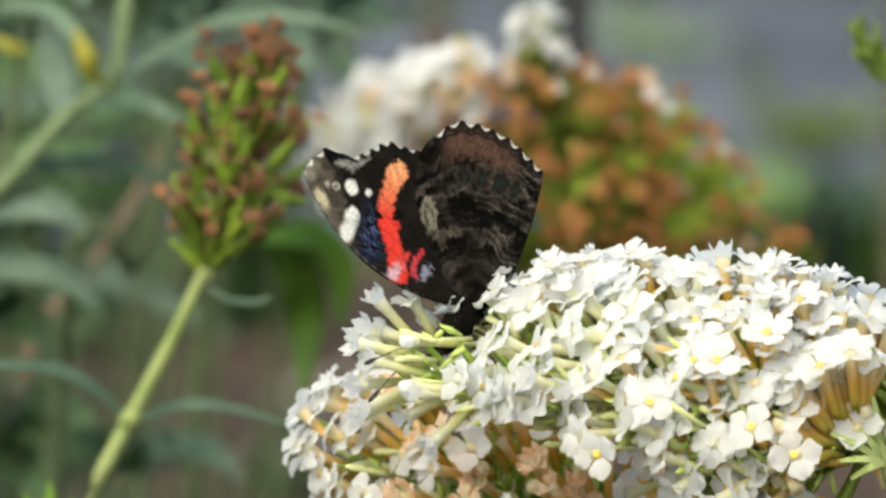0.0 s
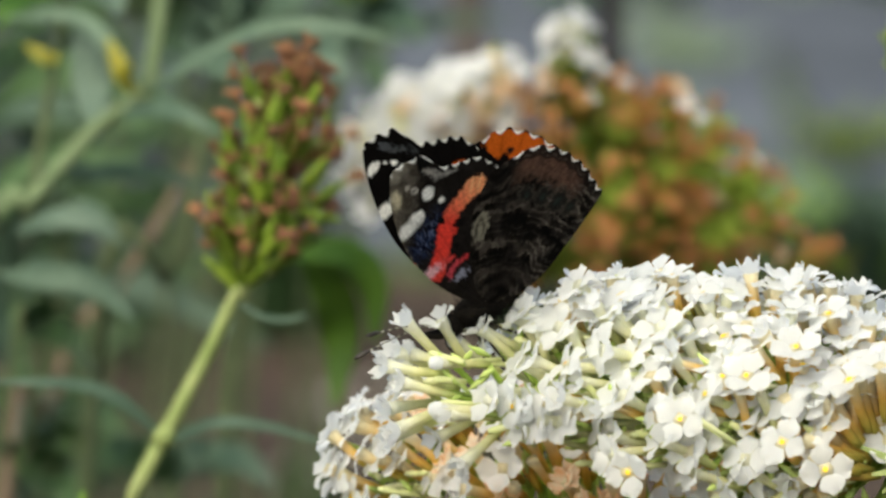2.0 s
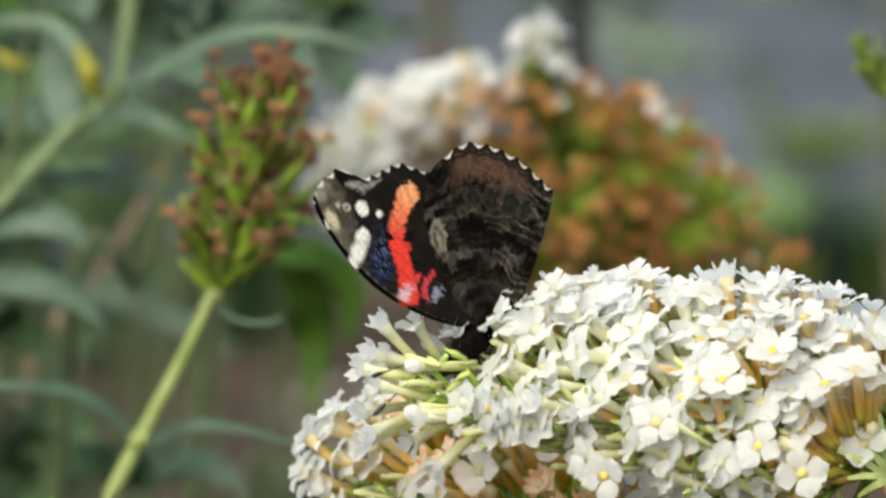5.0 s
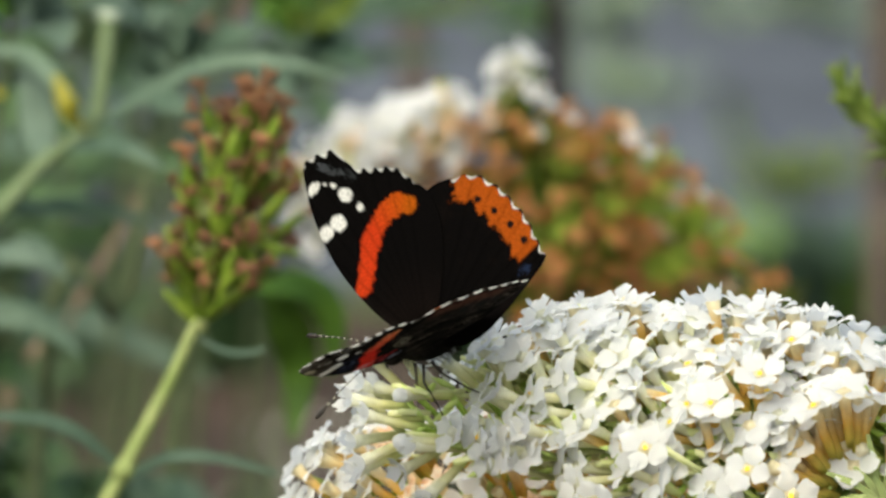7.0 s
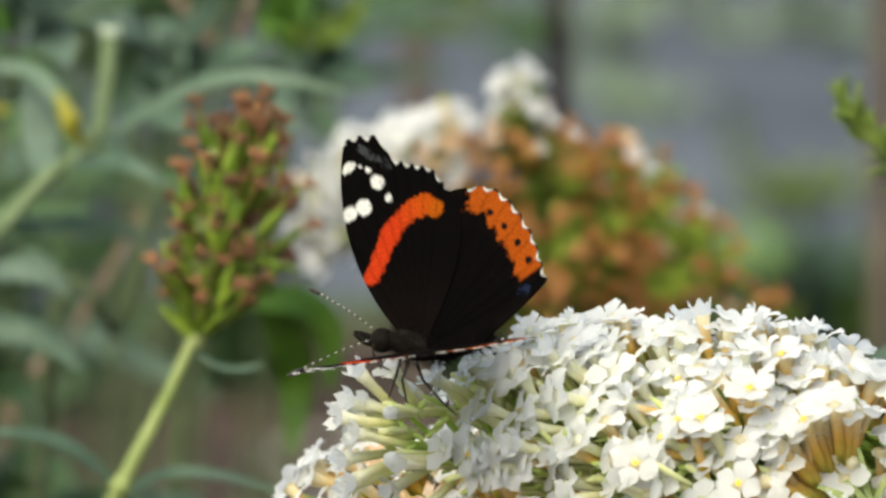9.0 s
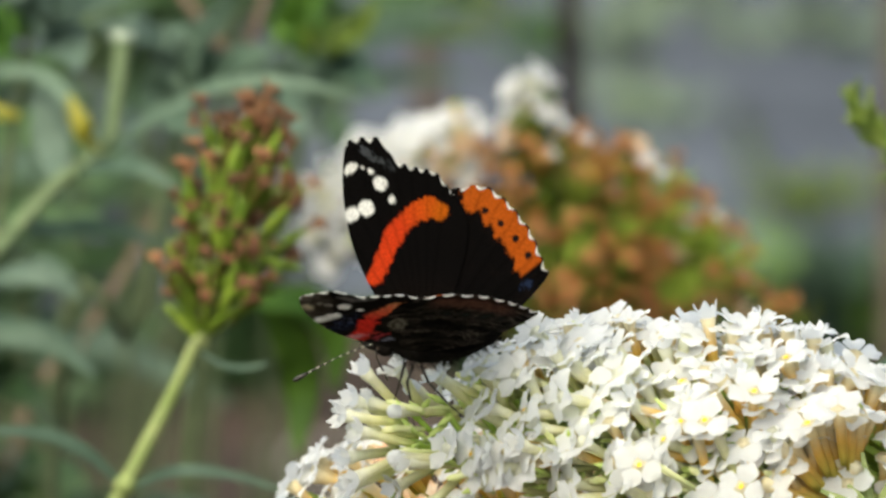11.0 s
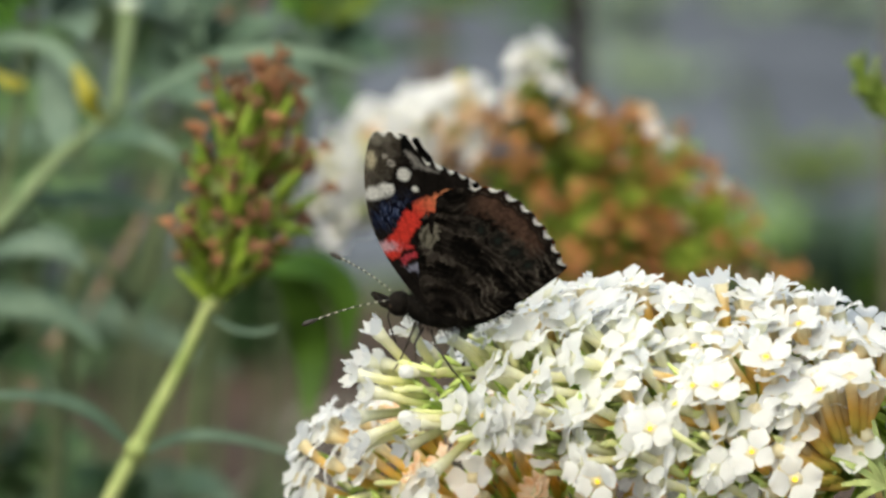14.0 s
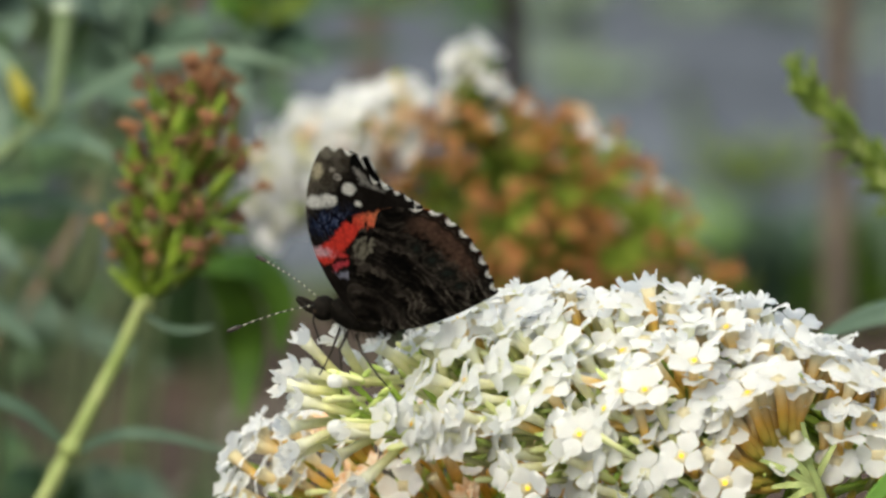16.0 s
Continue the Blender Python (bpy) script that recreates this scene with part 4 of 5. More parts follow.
def fore_over(p):
    p.lay(smooth_step(14, 4, np.hypot(p.a, p.b)) * 0.7, (0.009, 0.006, 0.005))
    p.blot(-17.5, 17.2, 1.1, 1.05, 20, WHITE)
    p.blot(-14.9, 16.2, 0.5, 0.6, 0, WHITE)
    p.blot(-17.6, 12.9, 1.15, 1.25, -18, WHITE, 0.15)
    p.blot(-19.0, 10.9, 0.95, 1.5, -30, WHITE, 0.15)
    p.blot(-22.4, 16.6, 0.65, 1.2, -25, WHITE, 0.25)
    p.blot(-20.9, 17.7, 0.28, 0.28, 0, WHITE)
    p.blot(-19.6, 17.9, 0.5, 0.42, 0, WHITE)
    p.band([(-22.4, 20.0), (-20.2, 19.9), (-17.0, 20.1)], [0.3, 0.4, 0.3], (0.06, 0.065, 0.075), (0.05, 0.055, 0.06), 0.8)
    p.band([(-7.8, 18.9), (-9.4, 18.5), (-10.9, 16.6), (-11.9, 13.9), (-12.2, 11.2), (-11.9, 8.4), (-11.6, 5.0)], [1.25, 1.5, 1.4, 1.2, 1.4, 1.25, 1.2], (0.5, 0.11, 0.008), (0.58, 0.05, 0.012), 0.3)
    for x, y in ((-13.4, 15.0), (-13.8, 9.8)):
        p.blot(x, y, 0.55, 0.4, 20, (0.0035, 0.003, 0.003), 0.4)
    fringe(p, 107, 141, 9, 109.5, 142.5)


def hind_under(p):
    r = np.hypot(p.a, p.b)
    # waved lines that follow the margin and sag between the veins
    sag = np.abs(np.sin((p.ang - 62) / 45 * 8 * math.pi))
    wave = np.sin(1.9 * r - 0.7 * sag + 7.0 * p.plain(0.16, 8) + 2.2 * p.plain(0.5, 9) + 0.6 * p.n2)
    fine = np.sin(4.4 * r - 0.8 * sag + 9.0 * p.plain(0.3, 10) + 1.2 * p.n2)
    patch = smooth_step(-0.25, 0.3, p.plain(0.28, 11) + 0.25 * p.n1)
    basal = 1 - smooth_step(6, 11, r)
    tail = smooth_step(88, 66, p.ang) * smooth_step(5, 8, r)
    p.lay(smooth_step(0.1, 0.7, p.n3) * 0.6, (0.05, 0.041, 0.036))
    p.lay(smooth_step(0.2, 0.9, wave) * (0.35 + 0.65 * patch) * smooth_step(0.05, 0.3, p.rho) * 0.75, (0.12, 0.1, 0.085))
    p.lay(smooth_step(0.55, 1.0, fine) * (0.25 + 0.45 * patch + 0.5 * tail) * smooth_step(0.1, 0.4, p.rho), (0.26, 0.225, 0.19))
    p.lay(smooth_step(0.1, -0.85, wave) * (0.5 + 0.5 * patch), (0.005, 0.0045, 0.004))
    p.lay(smooth_step(0.05, -0.35, p.plain(0.22, 12) + 0.3 * p.n1) * 0.75, (0.006, 0.0055, 0.005))
    p.lay(basal * smooth_step(-0.3, 0.5, p.n1) * 0.5, (0.06, 0.05, 0.043))
    p.blot(-2.6, 13.2, 1.4, 2.4, 35, (0.006, 0.0055, 0.005), 0.5, 0.4, 0.9)
    p.blot(1.2, 11.8, 1.6, 1.0, 10, (0.006, 0.0055, 0.005), 0.5, 0.4, 0.85)
    rim = smooth_step(0.77, 0.86, p.rho + 0.05 * p.n2) * smooth_step(68, 80, p.ang) * (1 - smooth_step(99, 107, p.ang))
    p.lay(rim * 0.92, (0.2, 0.115, 0.083))
    p.lay(rim * smooth_step(0.1, 0.6, p.n2) * 0.6, (0.085, 0.05, 0.04))
    p.lay(rim * smooth_step(-0.1, -0.5, p.n1) * 0.6, (0.06, 0.038, 0.03))
    for ang, big in ((70, 1.0), (78, 1.3), (87, 1.05), (96, 0.9)):
        x, y = 18.2 * math.cos(radians(ang)), 18.2 * math.sin(radians(ang))
        p.blot(x, y, 1.75 * big, 1.5 * big, ang, (0.14, 0.12, 0.1), 0.45, 0.2, 0.65)
        p.blot(x, y, 1.4 * big, 1.2 * big, ang, (0.008, 0.0095, 0.009), 0.6, 0.3, 0.8)
        p.blot(x, y, 0.55 * big, 0.45 * big, ang, (0.035, 0.05, 0.045), 0.5, 0.4, 0.7)
    p.blot(-7.2, 12.1, 1.25, 2.5, 14, (0.42, 0.39, 0.31), 0.35, 0.15, 0.95)
    p.blot(-7.2, 11.9, 0.85, 1.8, 14, (0.11, 0.1, 0.075), 0.4, 0.2, 0.95)
    p.blot(-7.0, 11.5, 0.4, 1.35, 14, (0.42, 0.39, 0.31), 0.4, 0.25, 0.9)
    p.blot(-7.4, 12.9, 0.9, 0.12, 14, (0.4, 0.37, 0.29), 0.3, 0.3, 0.9)
    p.lay(smooth_step(0.925, 0.945, p.rho) * (p.ang > 62) * (p.ang < 108) * 0.85, (0.016, 0.014, 0.0125))
    p.lay(smooth_step(0.945, 0.955, p.rho) * (1 - smooth_step(0.962, 0.97, p.rho)) * (p.ang > 62) * (p.ang < 107) * smooth_step(-0.2, 0.4, p.n2) * 0.6, (0.16, 0.13, 0.11))
    fringe(p, 62, 107, 8, 60.5, 108)


def hind_over(p):
    p.lay(smooth_step(0.3, 0.8, p.rho) * smooth_step(0.0, 0.7, p.n1) * 0.35, (0.009, 0.006, 0.005))
    rim = smooth_step(0.8, 0.825, p.rho - 0.04 * smooth_step(86, 100, p.ang) + 0.02 * p.n2 + 0.012 * np.sin(p.ang * 0.9)) * smooth_step(66.5, 68, p.ang) * (1 - smooth_step(102, 105, p.ang + 2 * p.n2))
    p.lay(rim, (0.45, 0.09, 0.01))
    for ang in (72, 79.5, 87, 94.5):
        r = 21.9 + (ang - 72) * 0.045
        p.blot(r * math.cos(radians(ang)), r * math.sin(radians(ang)), 0.55, 0.5, ang, (0.01, 0.008, 0.008), 0.3)
    p.blot(8.6, 17.0, 0.8, 0.45, 60, (0.03, 0.05, 0.12), 0.9, 0.4, 0.6)
    p.lay(smooth_step(0.985, 0.992, p.rho) * (p.ang > 62) * (p.ang < 100), (0.03, 0.02, 0.015))
    fringe(p, 62, 107, 8, 60.5, 105)


def scale_material():
    m, t, b = nodes("wing scales", 0.85)
    b.inputs["Specular IOR Level"].default_value = 0.03
    at = t.nodes.new("ShaderNodeAttribute")
    at.attribute_name = "pattern"
    c = mix(t, 1.0, at.outputs["Color"], ramp(t, noisy(t, 2600, 2), [(0.3, (0.75, 0.75, 0.75)), (0.7, (1.15, 1.15, 1.15))]), "MULTIPLY")
    t.links.new(c, b.inputs["Base Color"])
    relief(t, b, noisy(t, 1500, 3), 0.4, 0.0001)
    see_through(m, t, b, c, 0.38)
    return m


SCALES = scale_material()


def wing_mesh(name, outline, under, over, ribs, lo, hi, scallops, NA=150, NR=110):
    """A wing in millimetres, with its own face below and above. It lies in its own x (to the head) and y (outwards) with z to the upper side."""
    ang_o, rad_o = zip(*sorted(outline))
    ang = np.linspace(ang_o[0], ang_o[-1], NA)
    R = np.interp(ang, ang_o, rad_o)
    k = np.ones(5) / 5
    R = np.convolve(np.pad(R, 2, mode="edge"), k, mode="valid")
    on = smooth_step(lo - 1, lo + 2, ang) * (1 - smooth_step(hi - 2, hi + 1, ang))
    R = R + on * (0.15 if name == "forewing" else 0.22) * np.cos((ang - lo) / (hi - lo) * scallops * 2 * math.pi)
    rho = np.linspace(0.0, 1.0, NR) ** 0.85
    rho[0] = 0.02
    A, P = np.meshgrid(np.radians(ang), rho, indexing="ij")
    RR = P * R[:, None]
    a, b = RR * np.cos(A), RR * np.sin(A)
    c, s = math.cos(radians(228)), math.sin(radians(228))
    u, v = a * c + b * s, a * math.cos(radians(138)) + b * math.sin(radians(138))
    veins = sum(np.exp(-((np.degrees(A) - g) * np.maximum(RR, 2) / 57.3 / 0.22) ** 2) for g in ribs)
    z = 0.05 * veins - 0.15 * np.sin(np.clip(P, 0, 1) * math.pi) * np.cos((np.degrees(A) - ang.mean()) / 30) + 0.05 * np.sin(np.degrees(A) / 2.6) * P
    thick = 0.13
    verts = np.concatenate([np.stack([u, v, z + thick], -1).reshape(-1, 3), np.stack([u, v, z], -1).reshape(-1, 3)]) / 1000
    n = NA * NR
    i, j = np.meshgrid(np.arange(NA - 1), np.arange(NR - 1), indexing="ij")
    q = (i * NR + j).ravel()
    # angles grow towards the head, so this order turns the upper face to +z
    top = np.stack([q, q + 1, q + NR + 1, q + NR], 1)
    low = top[:, ::-1] + n
    rim = [(x * NR + NR - 1, (x + 1) * NR + NR - 1, (x + 1) * NR + NR - 1 + n, x * NR + NR - 1 + n) for x in range(NA - 1)]
    rim += [(x, x + 1, x + 1 + n, x + n) for x in range(NR - 1)] + [((NA - 1) * NR + x, (NA - 1) * NR + x + n, (NA - 1) * NR + x + 1 + n, (NA - 1) * NR + x + 1) for x in range(NR - 1)]
    me = mesh(name, verts, [*top.tolist(), *low.tolist(), *rim], SCALES)
    po, pu = Paint(a, b, P, np.degrees(A), (0.0035, 0.003, 0.003)), Paint(a, b, P, np.degrees(A), (0.012, 0.01, 0.009) if name == "forewing" else (0.02, 0.016, 0.0135))
    over(po), under(pu)
    if name == "hindwing":
        pu.c = pu.c * np.where(pu.c.min(-1, keepdims=True) > 0.5, 1.0, 0.6)
    for p, dark in ((po, 0.25), (pu, 0.2)):
        p.c = p.c * (1 - dark * np.clip(veins, 0, 1))[..., None]
    col = np.ones((2 * n, 4))
    col[:n, :3], col[n:, :3] = po.c.reshape(-1, 3), pu.c.reshape(-1, 3)
    at = me.color_attributes.new("pattern", "FLOAT_COLOR", "POINT")
    at.data.foreach_set("color", col.ravel())
    return me


def mirrored(me):
    """The same wing for the other side."""
    m = me.copy()
    m.transform(Matrix.Diagonal((1, -1, 1, 1)))
    m.flip_normals()
    return m


def ball(rx, ry, rz, at=(0, 0, 0), rings=10, sides=14, taper=0.0):
    v, f = [], []
    for i in range(rings + 1):
        t = math.pi * i / rings
        for k in range(sides):
            a = 2 * math.pi * k / sides
            g = 1 + taper * math.cos(t)
            v.append(Vector((at[0] + rx * math.cos(t), at[1] + ry * g * math.sin(t) * math.cos(a), at[2] + rz * g * math.sin(t) * math.sin(a))))
    for i in range(rings):
        for k in range(sides):
            n = (k + 1) % sides
            f.append((i * sides + k, (i + 1) * sides + k, (i + 1) * sides + n, i * sides + n))
    return v, f


stones()


FUR = two_tone("dark brown fur", [(0.3, (0.0035, 0.003, 0.0026)), (0.7, (0.01, 0.0085, 0.007))], 700, 0.8, 0, 0.6, 0.0003)
FUR.node_tree.nodes["Principled BSDF"].inputs["Specular IOR Level"].default_value = 0.04
FUR_PALE = two_tone("olive grey fur", [(0.4, (0.004, 0.0035, 0.003)), (0.65, (0.018, 0.015, 0.012))], 350, 0.8, 0, 0.6, 0.0003)
FUR_PALE.node_tree.nodes["Principled BSDF"].inputs["Specular IOR Level"].default_value = 0.05
CHITIN = two_tone("black leg", [(0.3, (0.012, 0.01, 0.009)), (0.7, (0.035, 0.028, 0.022))], 900, 0.4, 0, 0.2, 0.0001)


def banded():
    m, t, b = nodes("banded feeler", 0.5)
    w = node(t, "ShaderNodeTexWave", Scale=330.0)
    w.bands_direction = "X"
    t.links.new(t.nodes.new("ShaderNodeTexCoord").outputs["Object"], w.inputs["Vector"])
    t.links.new(ramp(t, w.outputs["Fac"], [(0.62, (0.015, 0.013, 0.012)), (0.75, (0.3, 0.3, 0.24))]), b.inputs["Base Color"])
    return m


def small(v):
    return [Vector(p) / 1000 for p in v]


FEELERS = []


def build_butterfly():
    ob = thing("butterfly", "black, red and white butterfly standing on white florets", "butterfly")
    rnd = random.Random(91)
    v, f = ball(4.6, 2.1, 2.6, (1.0, 0, -1.5), taper=0.05)
    thorax = part("thorax", mesh("thorax", small(v), f, FUR), ob)
    s = Soup()
    for k in range(2000):
        a, b = rnd.uniform(0, math.pi), rnd.uniform(0, 2 * math.pi)
        n = Vector((math.cos(a), math.sin(a) * math.cos(b), math.sin(a) * math.sin(b)))
        if k % 3:
            p = Vector((1.0 + 4.6 * n.x, 2.5 * n.y, -1.6 + 2.7 * n.z))
        else:
            p = Vector((-5.6 + 3.8 * n.x, 1.4 * n.y, 0.2 - 2.2 * n.x + 1.4 * n.z))
        d = (n + Vector((-0.8, 0, -0.25)) + 0.3 * Vector((rnd.gauss(0, 1), rnd.gauss(0, 1), rnd.gauss(0, 1)))).normalized() * rnd.uniform(0.9, 2.4)
        side = d.cross(n).normalized() * 0.06 if d.cross(n).length > 1e-6 else Vector((0.05, 0, 0))
        s.add([p - side, p + side, p + d], [(0, 1, 2)])
    hair = part("fur", mesh("fur", small(s.v), s.f, FUR_PALE), thorax)
    hair["kind"] = "stuff"
    v, f = tube([(-2.2, 0, -1.5), (-4.2, 0, -1.0), (-6.2, 0, 0.1), (-8.0, 0, 1.5), (-9.4, 0, 3.0), (-10.0, 0, 3.9)], [1.4, 1.4, 1.3, 1.1, 0.8, 0.3], 12)
    part("abdomen", mesh("abdomen", small(v), f, FUR), ob)
    v, f = ball(1.8, 1.9, 1.8, (6.2, 0, -1.9))
    head = part("head", mesh("head", small(v), f, FUR), ob)
    for y in (1, -1):
        v, f = ball(0.85, 0.6, 0.95, (6.6, 1.15 * y, -1.8), 8, 10)
        part("compound_eye", mesh("compound_eye", small(v), f, two_tone("dark eye", [(0.3, (0.02, 0.014, 0.01)), (0.7, (0.05, 0.035, 0.025))], 500, 0.25, 0, 0)), head)
        v, f = tube([(7.2, 0.5 * y, -2.5), (8.4, 0.5 * y, -2.2), (9.6, 0.35 * y, -1.6), (10.4, 0.25 * y, -1.3)], [0.5, 0.55, 0.4, 0.12], 7)
        part("palp", mesh("palp", small(v), f, FUR_PALE), head)
    BAND = banded()
    for y, tip in ((1, (16.4, 7.0, -3.15)), (-1, (17.3, -6.4, -1.6))):
        root, tip = Vector((7.0, 0.6 * y, -1.0)), Vector(tip)
        pts = [root + (tip - root) * (k / 8) + Vector((0, 0, 0.5 * math.sin(math.pi * k / 8))) for k in range(9)]
        v, f = tube(pts, [0.1, 0.085, 0.085, 0.085, 0.085, 0.085, 0.095, 0.12, 0.18], 7)
        feeler = part("antenna", mesh("antenna", small(v), f, BAND), ob, None, "thin banded black and white antenna")
        FEELERS.append((feeler, root / 1000, (tip - root).normalized()))
        d = (pts[-1] - pts[-2]).normalized()
        v, f = tube([pts[-1] - d * 0.3, pts[-1] + d * 0.5, pts[-1] + d * 1.4, pts[-1] + d * 1.9], [0.2, 0.36, 0.36, 0.15], 8)
        part("club", mesh("club", small(v), f, CHITIN), feeler)
    v, f = tube(bend([(7.4, 0, -3.0), (7.6, 0.2, -4.6), (6.8, 0.2, -7.0), (6.2, 0.1, -9.0)], 5), 0.14, 6)
    part("proboscis", mesh("proboscis", small(v), f, CHITIN), head)
    for line in ([(3.2, 1.4, -3.6), (3.4, 3.0, -5.0), (4.2, 3.8, -8.4), (5.0, 4.2, -10.6)], [(0.8, 1.5, -3.8), (-0.6, 3.6, -4.6), (-3.8, 5.0, -7.2), (-6.0, 5.6, -8.6)],
                 [(2.0, 1.5, -3.8), (2.4, 3.8, -5.2), (1.4, 5.2, -9.0), (1.2, 5.6, -12.0)],
                 [(3.2, -1.4, -3.6), (3.4, -3.0, -5.0), (4.0, -3.6, -7.6), (4.6, -3.8, -9.0)], [(0.8, -1.5, -3.8), (-0.6, -3.6, -4.4), (-3.4, -4.6, -6.2), (-5.4, -5.0, -7.4)],
                 [(2.0, -1.5, -3.8), (2.2, -3.6, -5.0), (1.4, -4.6, -7.6), (1.0, -4.8, -9.0)]):
        v, f = tube([line[0], line[1], line[2], line[3]], [0.26, 0.2, 0.13, 0.09], 7)
        part("leg", mesh("leg", small(v), f, CHITIN), ob)
    fore = wing_mesh("forewing", FORE, fore_under, fore_over, (112, 118, 124, 129, 134, 140, 147, 155), 107, 141, 9, 170, 120)
    hind = wing_mesh("hindwing", HIND, hind_under, hind_over, (64, 70, 77, 84, 91, 98, 105, 114), 62, 107, 8, 220, 150)
    wings = {("fore", 1): part("forewing", fore, ob), ("hind", 1): part("hindwing", hind, ob),
             ("fore", -1): part("forewing", mirrored(fore), ob), ("hind", -1): part("hindwing", mirrored(hind), ob)}
    for o in ob.children:
        if o not in wings.values():
            o.matrix_basis = Matrix.Translation((-0.0004, -0.0018, 0.0003))
    return ob, wings


butterfly, wings = build_butterfly()


# ---- what moves ----
# the flower's sway: seconds, millimetres to the right and up, degrees of turn
SWAY = [
    (0, 0.0, 0.0, 0.0), (0.5, -0.43, -0.46, -0.67), (1, -0.79, -1.09, -1.35),
    (1.5, -0.37, -0.84, -1.06), (2, -0.52, -0.84, -1.16), (2.5, -0.33, -1.26, -1.35),
    (3, -1.1, -1.76, -2.5), (3.5, -0.39, -0.48, -0.96), (4, 0.01, -0.64, -1.16),
    (6.3, 2.63, 0.48, -0.77), (6.5, 3.0, 0.94, -0.77), (7, 1.85, 0.14, -1.93),
    (7.5, 2.47, -0.11, -2.21), (8, 1.05, 0.06, -1.93), (8.5, 0.65, 0.62, -1.83),
    (9, 0.18, 0.38, -2.5), (9.2, 0.19, 0.38, -1.93), (11.3, -0.97, 0.8, -1.64),
    (11.5, -0.94, 0.81, -0.77), (12, -0.63, 1.29, -1.06), (12.5, -0.88, 2.09, -1.06),
    (13, -0.9, 1.76, -1.35), (13.5, -0.4, 1.52, -0.96), (14, -0.08, 1.36, -0.87),
    (14.5, 0.03, 2.15, 0.0), (15, 0.07, 2.43, -0.29), (15.5, -1.1, 1.06, -1.64),
    (16, -1.2, 0.73, -1.64),
]
# the seed shoot's sway
SEED = [
    (0, 0.0, 0.0), (0.5, -0.13, -0.29), (1, 0.18, -0.84),
    (1.5, 0.38, -1.3), (2, 0.11, -1.48), (2.5, 0.43, -1.56),
    (3, 0.65, -1.27), (3.5, 0.19, -1.26), (4, 0.55, -1.35),
    (6.3, 2.24, -0.18), (6.5, 2.38, -0.07), (7, 2.27, -1.15),
    (7.5, 2.52, -0.69), (8, 1.38, -0.97), (8.5, 1.64, -1.32),
    (9, 1.38, -1.06), (9.2, 1.3, -0.97), (11.3, 0.08, 0.27),
    (11.5, 0.11, 0.53), (12, 0.56, 1.08), (12.5, 0.18, 1.71),
    (13, 1.06, 1.45), (13.5, 1.71, 1.26), (14, 1.08, 0.9),
    (14.5, 1.12, 0.47), (15, 1.29, 1.23), (15.5, 0.89, 1.16),
    (16, 0.6, 1.35),
]
# the butterfly: seconds, its place on the stage in millimetres and its turn
BODY = [
    (0, 3.6, -0.0, -7.9, 11.7, 41.8, -147.9), (0.5, 3.09, 0.06, -8.77, 11.7, 41.8, -147.9), (1, 2.66, 0.13, -9.81, 11.7, 41.8, -147.9),
    (1.2, 2.84, 0.15, -9.64, 11.7, 41.8, -147.9), (1.5, 3.56, 0.03, -9.03, -13.4, 51.8, -152.2), (1.7, 3.49, 0.04, -9.06, -13.4, 51.8, -152.2),
    (1.85, 1.62, 0.02, -6.4, -28.4, 35.5, -171.4), (2, 1.57, 0.03, -6.42, -28.4, 35.5, -171.4), (2.2, 3.09, 0.08, -7.91, -4.0, 39.1, -153.4),
    (2.5, 3.19, 0.03, -8.23, -4.0, 39.1, -153.4), (2.8, 2.81, 0.07, -9.92, 8.0, 43.9, -151.5), (3, 2.45, 0.04, -10.4, 8.0, 43.9, -151.5),
    (3.5, 3.1, 0.07, -8.96, 11.7, 41.8, -147.9), (4, 3.48, 0.05, -9.24, 11.7, 41.8, -147.9), (4.2, 3.71, 0.05, -9.12, 11.7, 41.8, -147.9),
    (5.9, 5.68, 0.02, -8.13, 11.7, 41.8, -147.9), (6.3, 1.55, -4.56, -5.31, -42.4, 30.1, -170.5), (6.4, 3.36, -5.68, -4.01, -65.6, 34.0, 149.7),
    (6.5, 3.54, -6.84, -3.78, -65.6, 34.0, 149.7), (7, 0.56, -7.93, -7.31, -51.0, 26.8, 150.2), (7.5, 0.06, -7.9, -7.15, -41.5, 13.3, 155.7),
    (7.8, -0.35, -7.87, -6.1, -42.6, 12.0, 154.8), (8, -0.75, -7.85, -5.8, -43.4, 11.2, 154.2), (8.3, -0.75, -7.87, -5.35, -44.4, 9.9, 153.3), (8.5, -0.85, -7.88, -5.1, -45.1, 9.0, 152.7), (9, -0.99, -7.89, -5.48, -46.8, 6.8, 151.2),
    (9.2, -0.89, -7.89, -5.1, -46.8, 6.8, 151.2), (11.2, -2.13, -7.9, -4.9, -44.0, 10.4, 153.1), (11.3, -2.18, -7.89, -4.87, -44.0, 10.4, 153.1),
    (11.5, -1.01, -7.88, -4.94, -41.1, 10.9, 153.0), (11.8, -2.21, -7.85, -5.29, -35.1, 13.1, 155.3), (12, -2.24, -7.84, -5.12, -36.2, 12.5, 154.4),
    (12.5, -2.01, -7.84, -4.38, -38.3, 10.8, 149.4), (13, -1.19, -7.91, -4.83, -35.8, 10.2, 145.5), (13.5, -1.78, -7.96, -3.88, -30.2, 7.7, 157.0),
    (14, -1.11, -7.92, -3.8, -33.8, 5.1, 154.8), (14.5, -0.81, -7.95, -2.63, -39.6, 2.6, 157.0), (15, -0.99, -7.98, -2.33, -38.6, 1.2, 157.2),
    (15.5, -2.55, -7.94, -4.39, -37.7, -0.2, 157.5), (16, -2.83, -7.9, -4.5, -36.6, -1.5, 157.7),
]
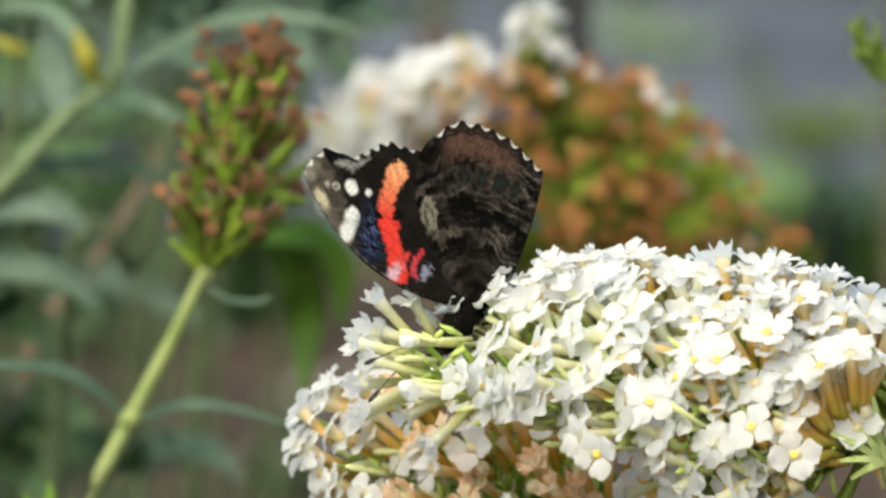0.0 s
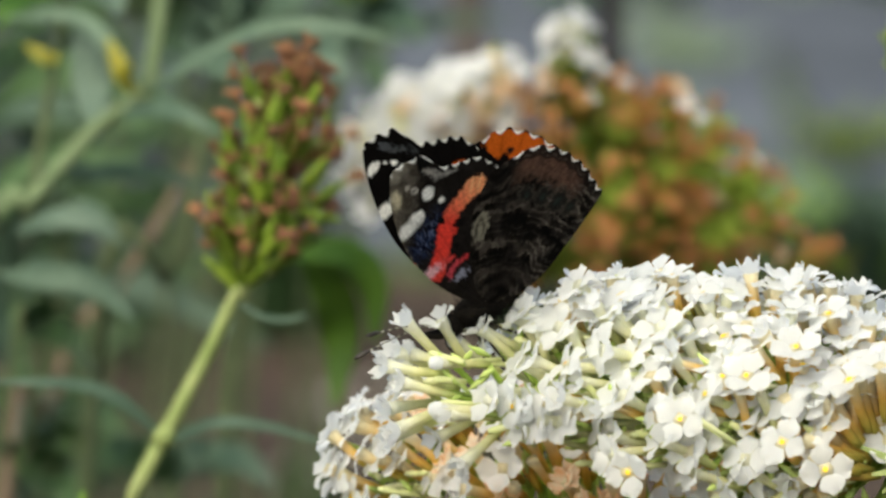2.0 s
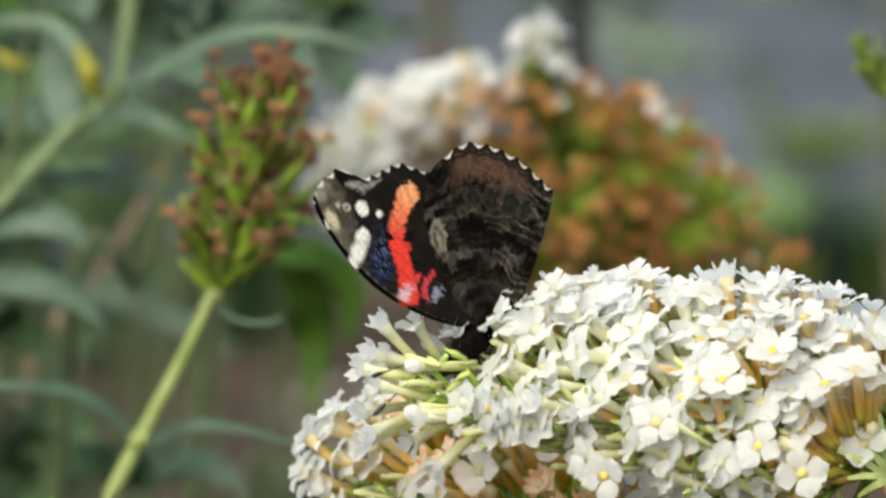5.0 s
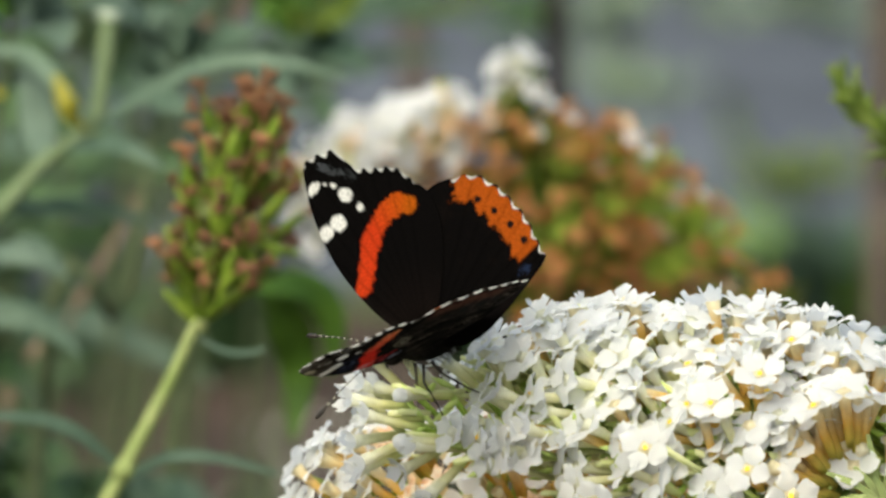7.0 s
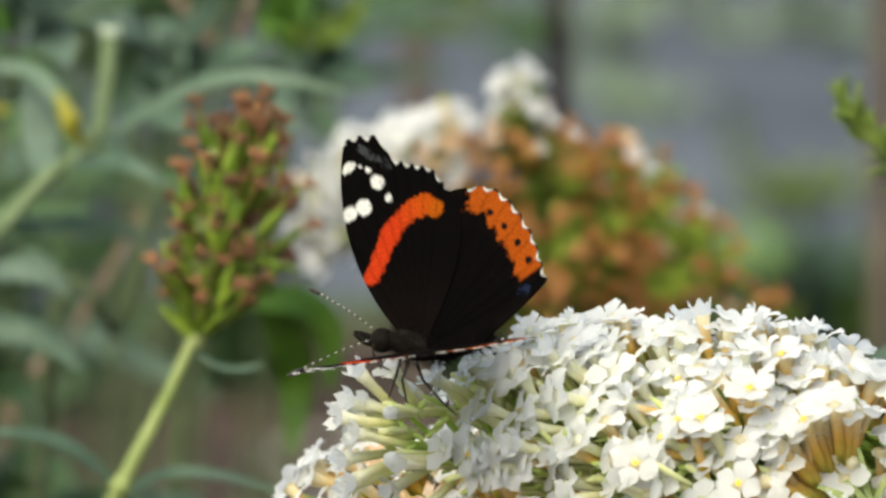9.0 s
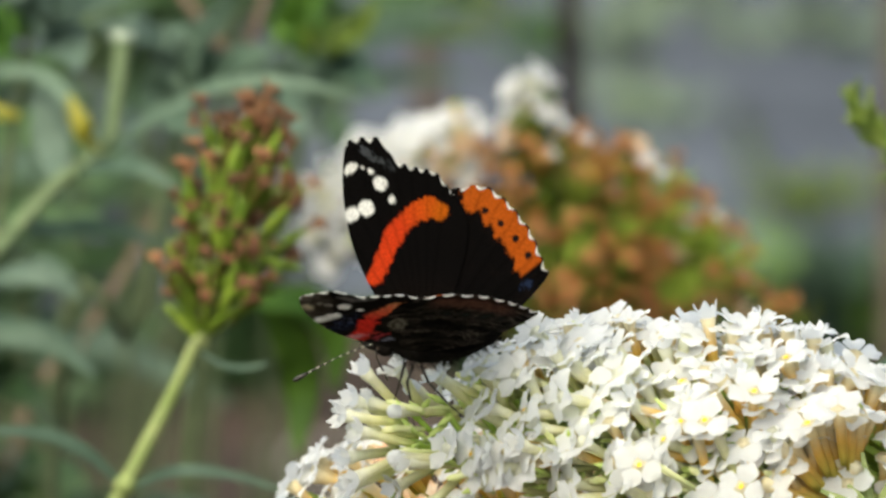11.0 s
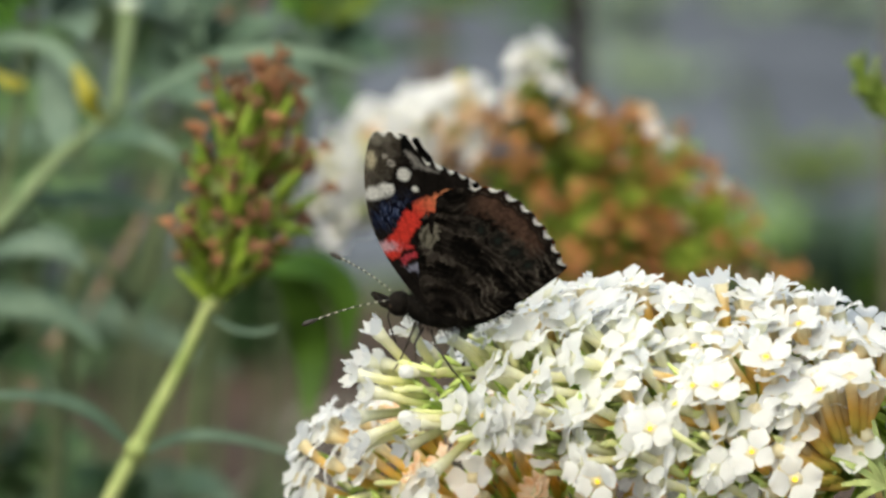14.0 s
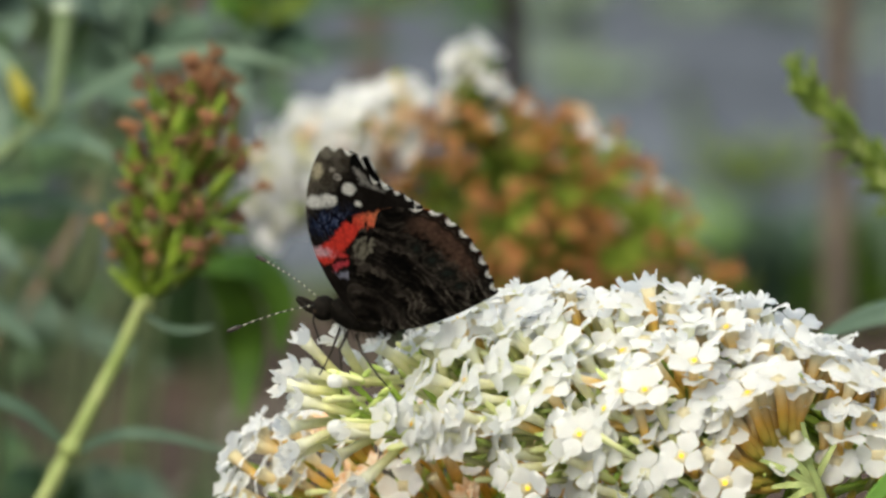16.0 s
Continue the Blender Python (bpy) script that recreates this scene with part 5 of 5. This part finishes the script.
# how far the body is pitched up between its wings, in degrees
PITCH = [(0, 0), (1.7, 0), (2, 10), (2.5, 3), (4.2, 3), (6.3, 13), (7, 22), (9, 24), (13.5, 25), (16, 16)]
# its wings: seconds, how far the near and far pair are raised, and how far their forewings and hindwings are drawn forward, in degrees
WING = [
    (0.0, 86.0, 93.8, 7.2, 7.1, -0.1, -0.0), (1.2, 86.0, 93.8, 7.2, 7.1, -0.1, -0.0), (1.5, 86.0, 93.8, 7.9, 7.8, -0.1, -0.1),
    (1.7, 86.0, 93.8, 7.9, 7.8, -0.1, -0.1), (1.85, 79.8, 80.9, 1.6, 1.1, -0.9, 3.8), (2.0, 79.8, 80.9, 1.6, 1.1, -0.9, 3.8),
    (2.2, 77.1, 77.3, 8.0, 6.4, 0.2, 0.8), (2.5, 77.1, 77.3, 8.0, 6.4, 0.2, 0.8), (2.8, 86.0, 93.8, 7.7, 7.6, -0.1, -0.0),
    (3.0, 86.0, 93.8, 7.7, 7.6, -0.1, -0.0), (3.5, 86.0, 93.8, 7.2, 7.1, -0.1, -0.0), (4.2, 86.0, 93.8, 7.2, 7.1, -0.1, -0.0),
    (5.9, 86.0, 93.8, 7.2, 7.1, -0.1, -0.0), (6.3, 26.4, 27.3, 16.0, 7.5, 1.5, 2.4), (6.4, 52.5, 53.9, -17.9, 1.6, -3.5, -6.7),
    (6.5, 52.5, 53.9, -17.9, 1.6, -3.5, -6.7), (7.0, 48.0, 50.4, 2.2, 2.5, 1.7, -7.0), (7.5, 42.6, 45.4, 3.5, 6.1, 0.0, 3.0),
    (8.4, 41.3, 47.6, 2.8, 7.9, -1.0, 4.5), (9.0, 41.8, 48.7, 2.5, 8.8, -2.0, 5.0), (9.2, 41.8, 48.7, 2.5, 8.8, -2.0, 5.0),
    (11.2, 59.4, 56.8, -0.6, 3.2, 2.8, 4.4), (11.3, 59.4, 56.8, -0.6, 3.2, 2.8, 4.4), (11.5, 82.1, 81.5, 4.0, 1.2, 3.7, 2.3),
    (11.8, 86.0, 92.0, -1.8, -4.4, 0.0, 0.3), (12.0, 86.0, 92.0, -2.3, -4.9, 0.0, 0.3), (12.5, 86.0, 92.9, -4.7, -7.4, 0.0, 0.3),
    (13.0, 86.0, 93.8, -5.9, -8.5, 0.0, 0.3), (13.5, 86.0, 93.8, -6.2, -8.8, 0.0, 0.3), (14.0, 86.0, 93.8, -7.3, -9.8, 0.1, 0.3),
    (14.5, 86.0, 93.8, -7.1, -9.7, 0.1, 0.3), (15.0, 86.0, 93.8, -7.5, -10.1, 0.1, 0.3), (16.0, 86.0, 93.8, -8.6, -11.0, 0.1, 0.4),
]
PIVOT = (0.03821, 0.0, -0.01461)


def wing_pose(side, raised, forward, low):
    """A wing of the given side hinged along the back; low: its height above the hinge plane, in mm."""
    return Matrix.Translation((0, 0.0004 if side > 0 else -0.0001, -0.00025 + 0.00025 * side)) @ Matrix.Rotation(side * radians(raised), 4, "X") @ Matrix.Rotation(-side * radians(forward), 4, "Z") @ Matrix.Translation((0, 0, low / 1000))


def pitch(t):
    return Matrix.Rotation(-radians(float(np.interp(t, *zip(*PITCH)))), 4, "Y")


def motions():
    p = Matrix.Translation(PIVOT)
    rows = [(t, STAGE @ Matrix.Translation((x / 1000, 0, z / 1000)) @ p @ Matrix.Rotation(radians(r), 4, "Y") @ p.inverted()) for t, x, z, r in SWAY]
    walk(flower_head, rows)
    walk(fading_head, rows)
    walk(seed_shoot, [(t, farther(1.09) @ Matrix.Translation((x / 1000, 0, z / 1000))) for t, x, z in SEED])
    walk(butterfly, [(t, STAGE @ pose(x / 1000, y / 1000, z / 1000, rx, ry, rz) @ pitch(t)) for t, x, y, z, rx, ry, rz in BODY])
    # the feelers hang forward over the florets at first, and are lifted when the wings open
    rest = pose(0, 0, 0, *BODY[0][4:]).to_3x3().inverted()
    for (feeler, root, now), want in zip(FEELERS, ((-0.78, -0.58, -0.22), (-0.7, -0.4, -0.6))):
        swing = now.rotation_difference(rest @ Vector(want)).to_matrix().to_4x4()
        half = Matrix.Identity(4).lerp(swing, 0.5).to_quaternion().to_matrix().to_4x4()
        base = Matrix.Translation((-0.0004, -0.0018, 0.0003))
        turn = [(t, base @ Matrix.Translation(root) @ r @ Matrix.Translation(-root)) for t, r in ((0, swing), (5.8, swing), (6.05, half), (6.3, Matrix.Identity(4)), (16, Matrix.Identity(4)))]
        walk(feeler, turn)
    for (kind, side), w in wings.items():
        walk(w, [(t, pitch(t).inverted() @ wing_pose(side, near if side > 0 else far, (fn if side > 0 else ff) if kind == "fore" else (hn if side > 0 else hf), 0.0 if kind == "fore" else -0.15)) for t, near, far, fn, ff, hn, hf in WING])


motions()
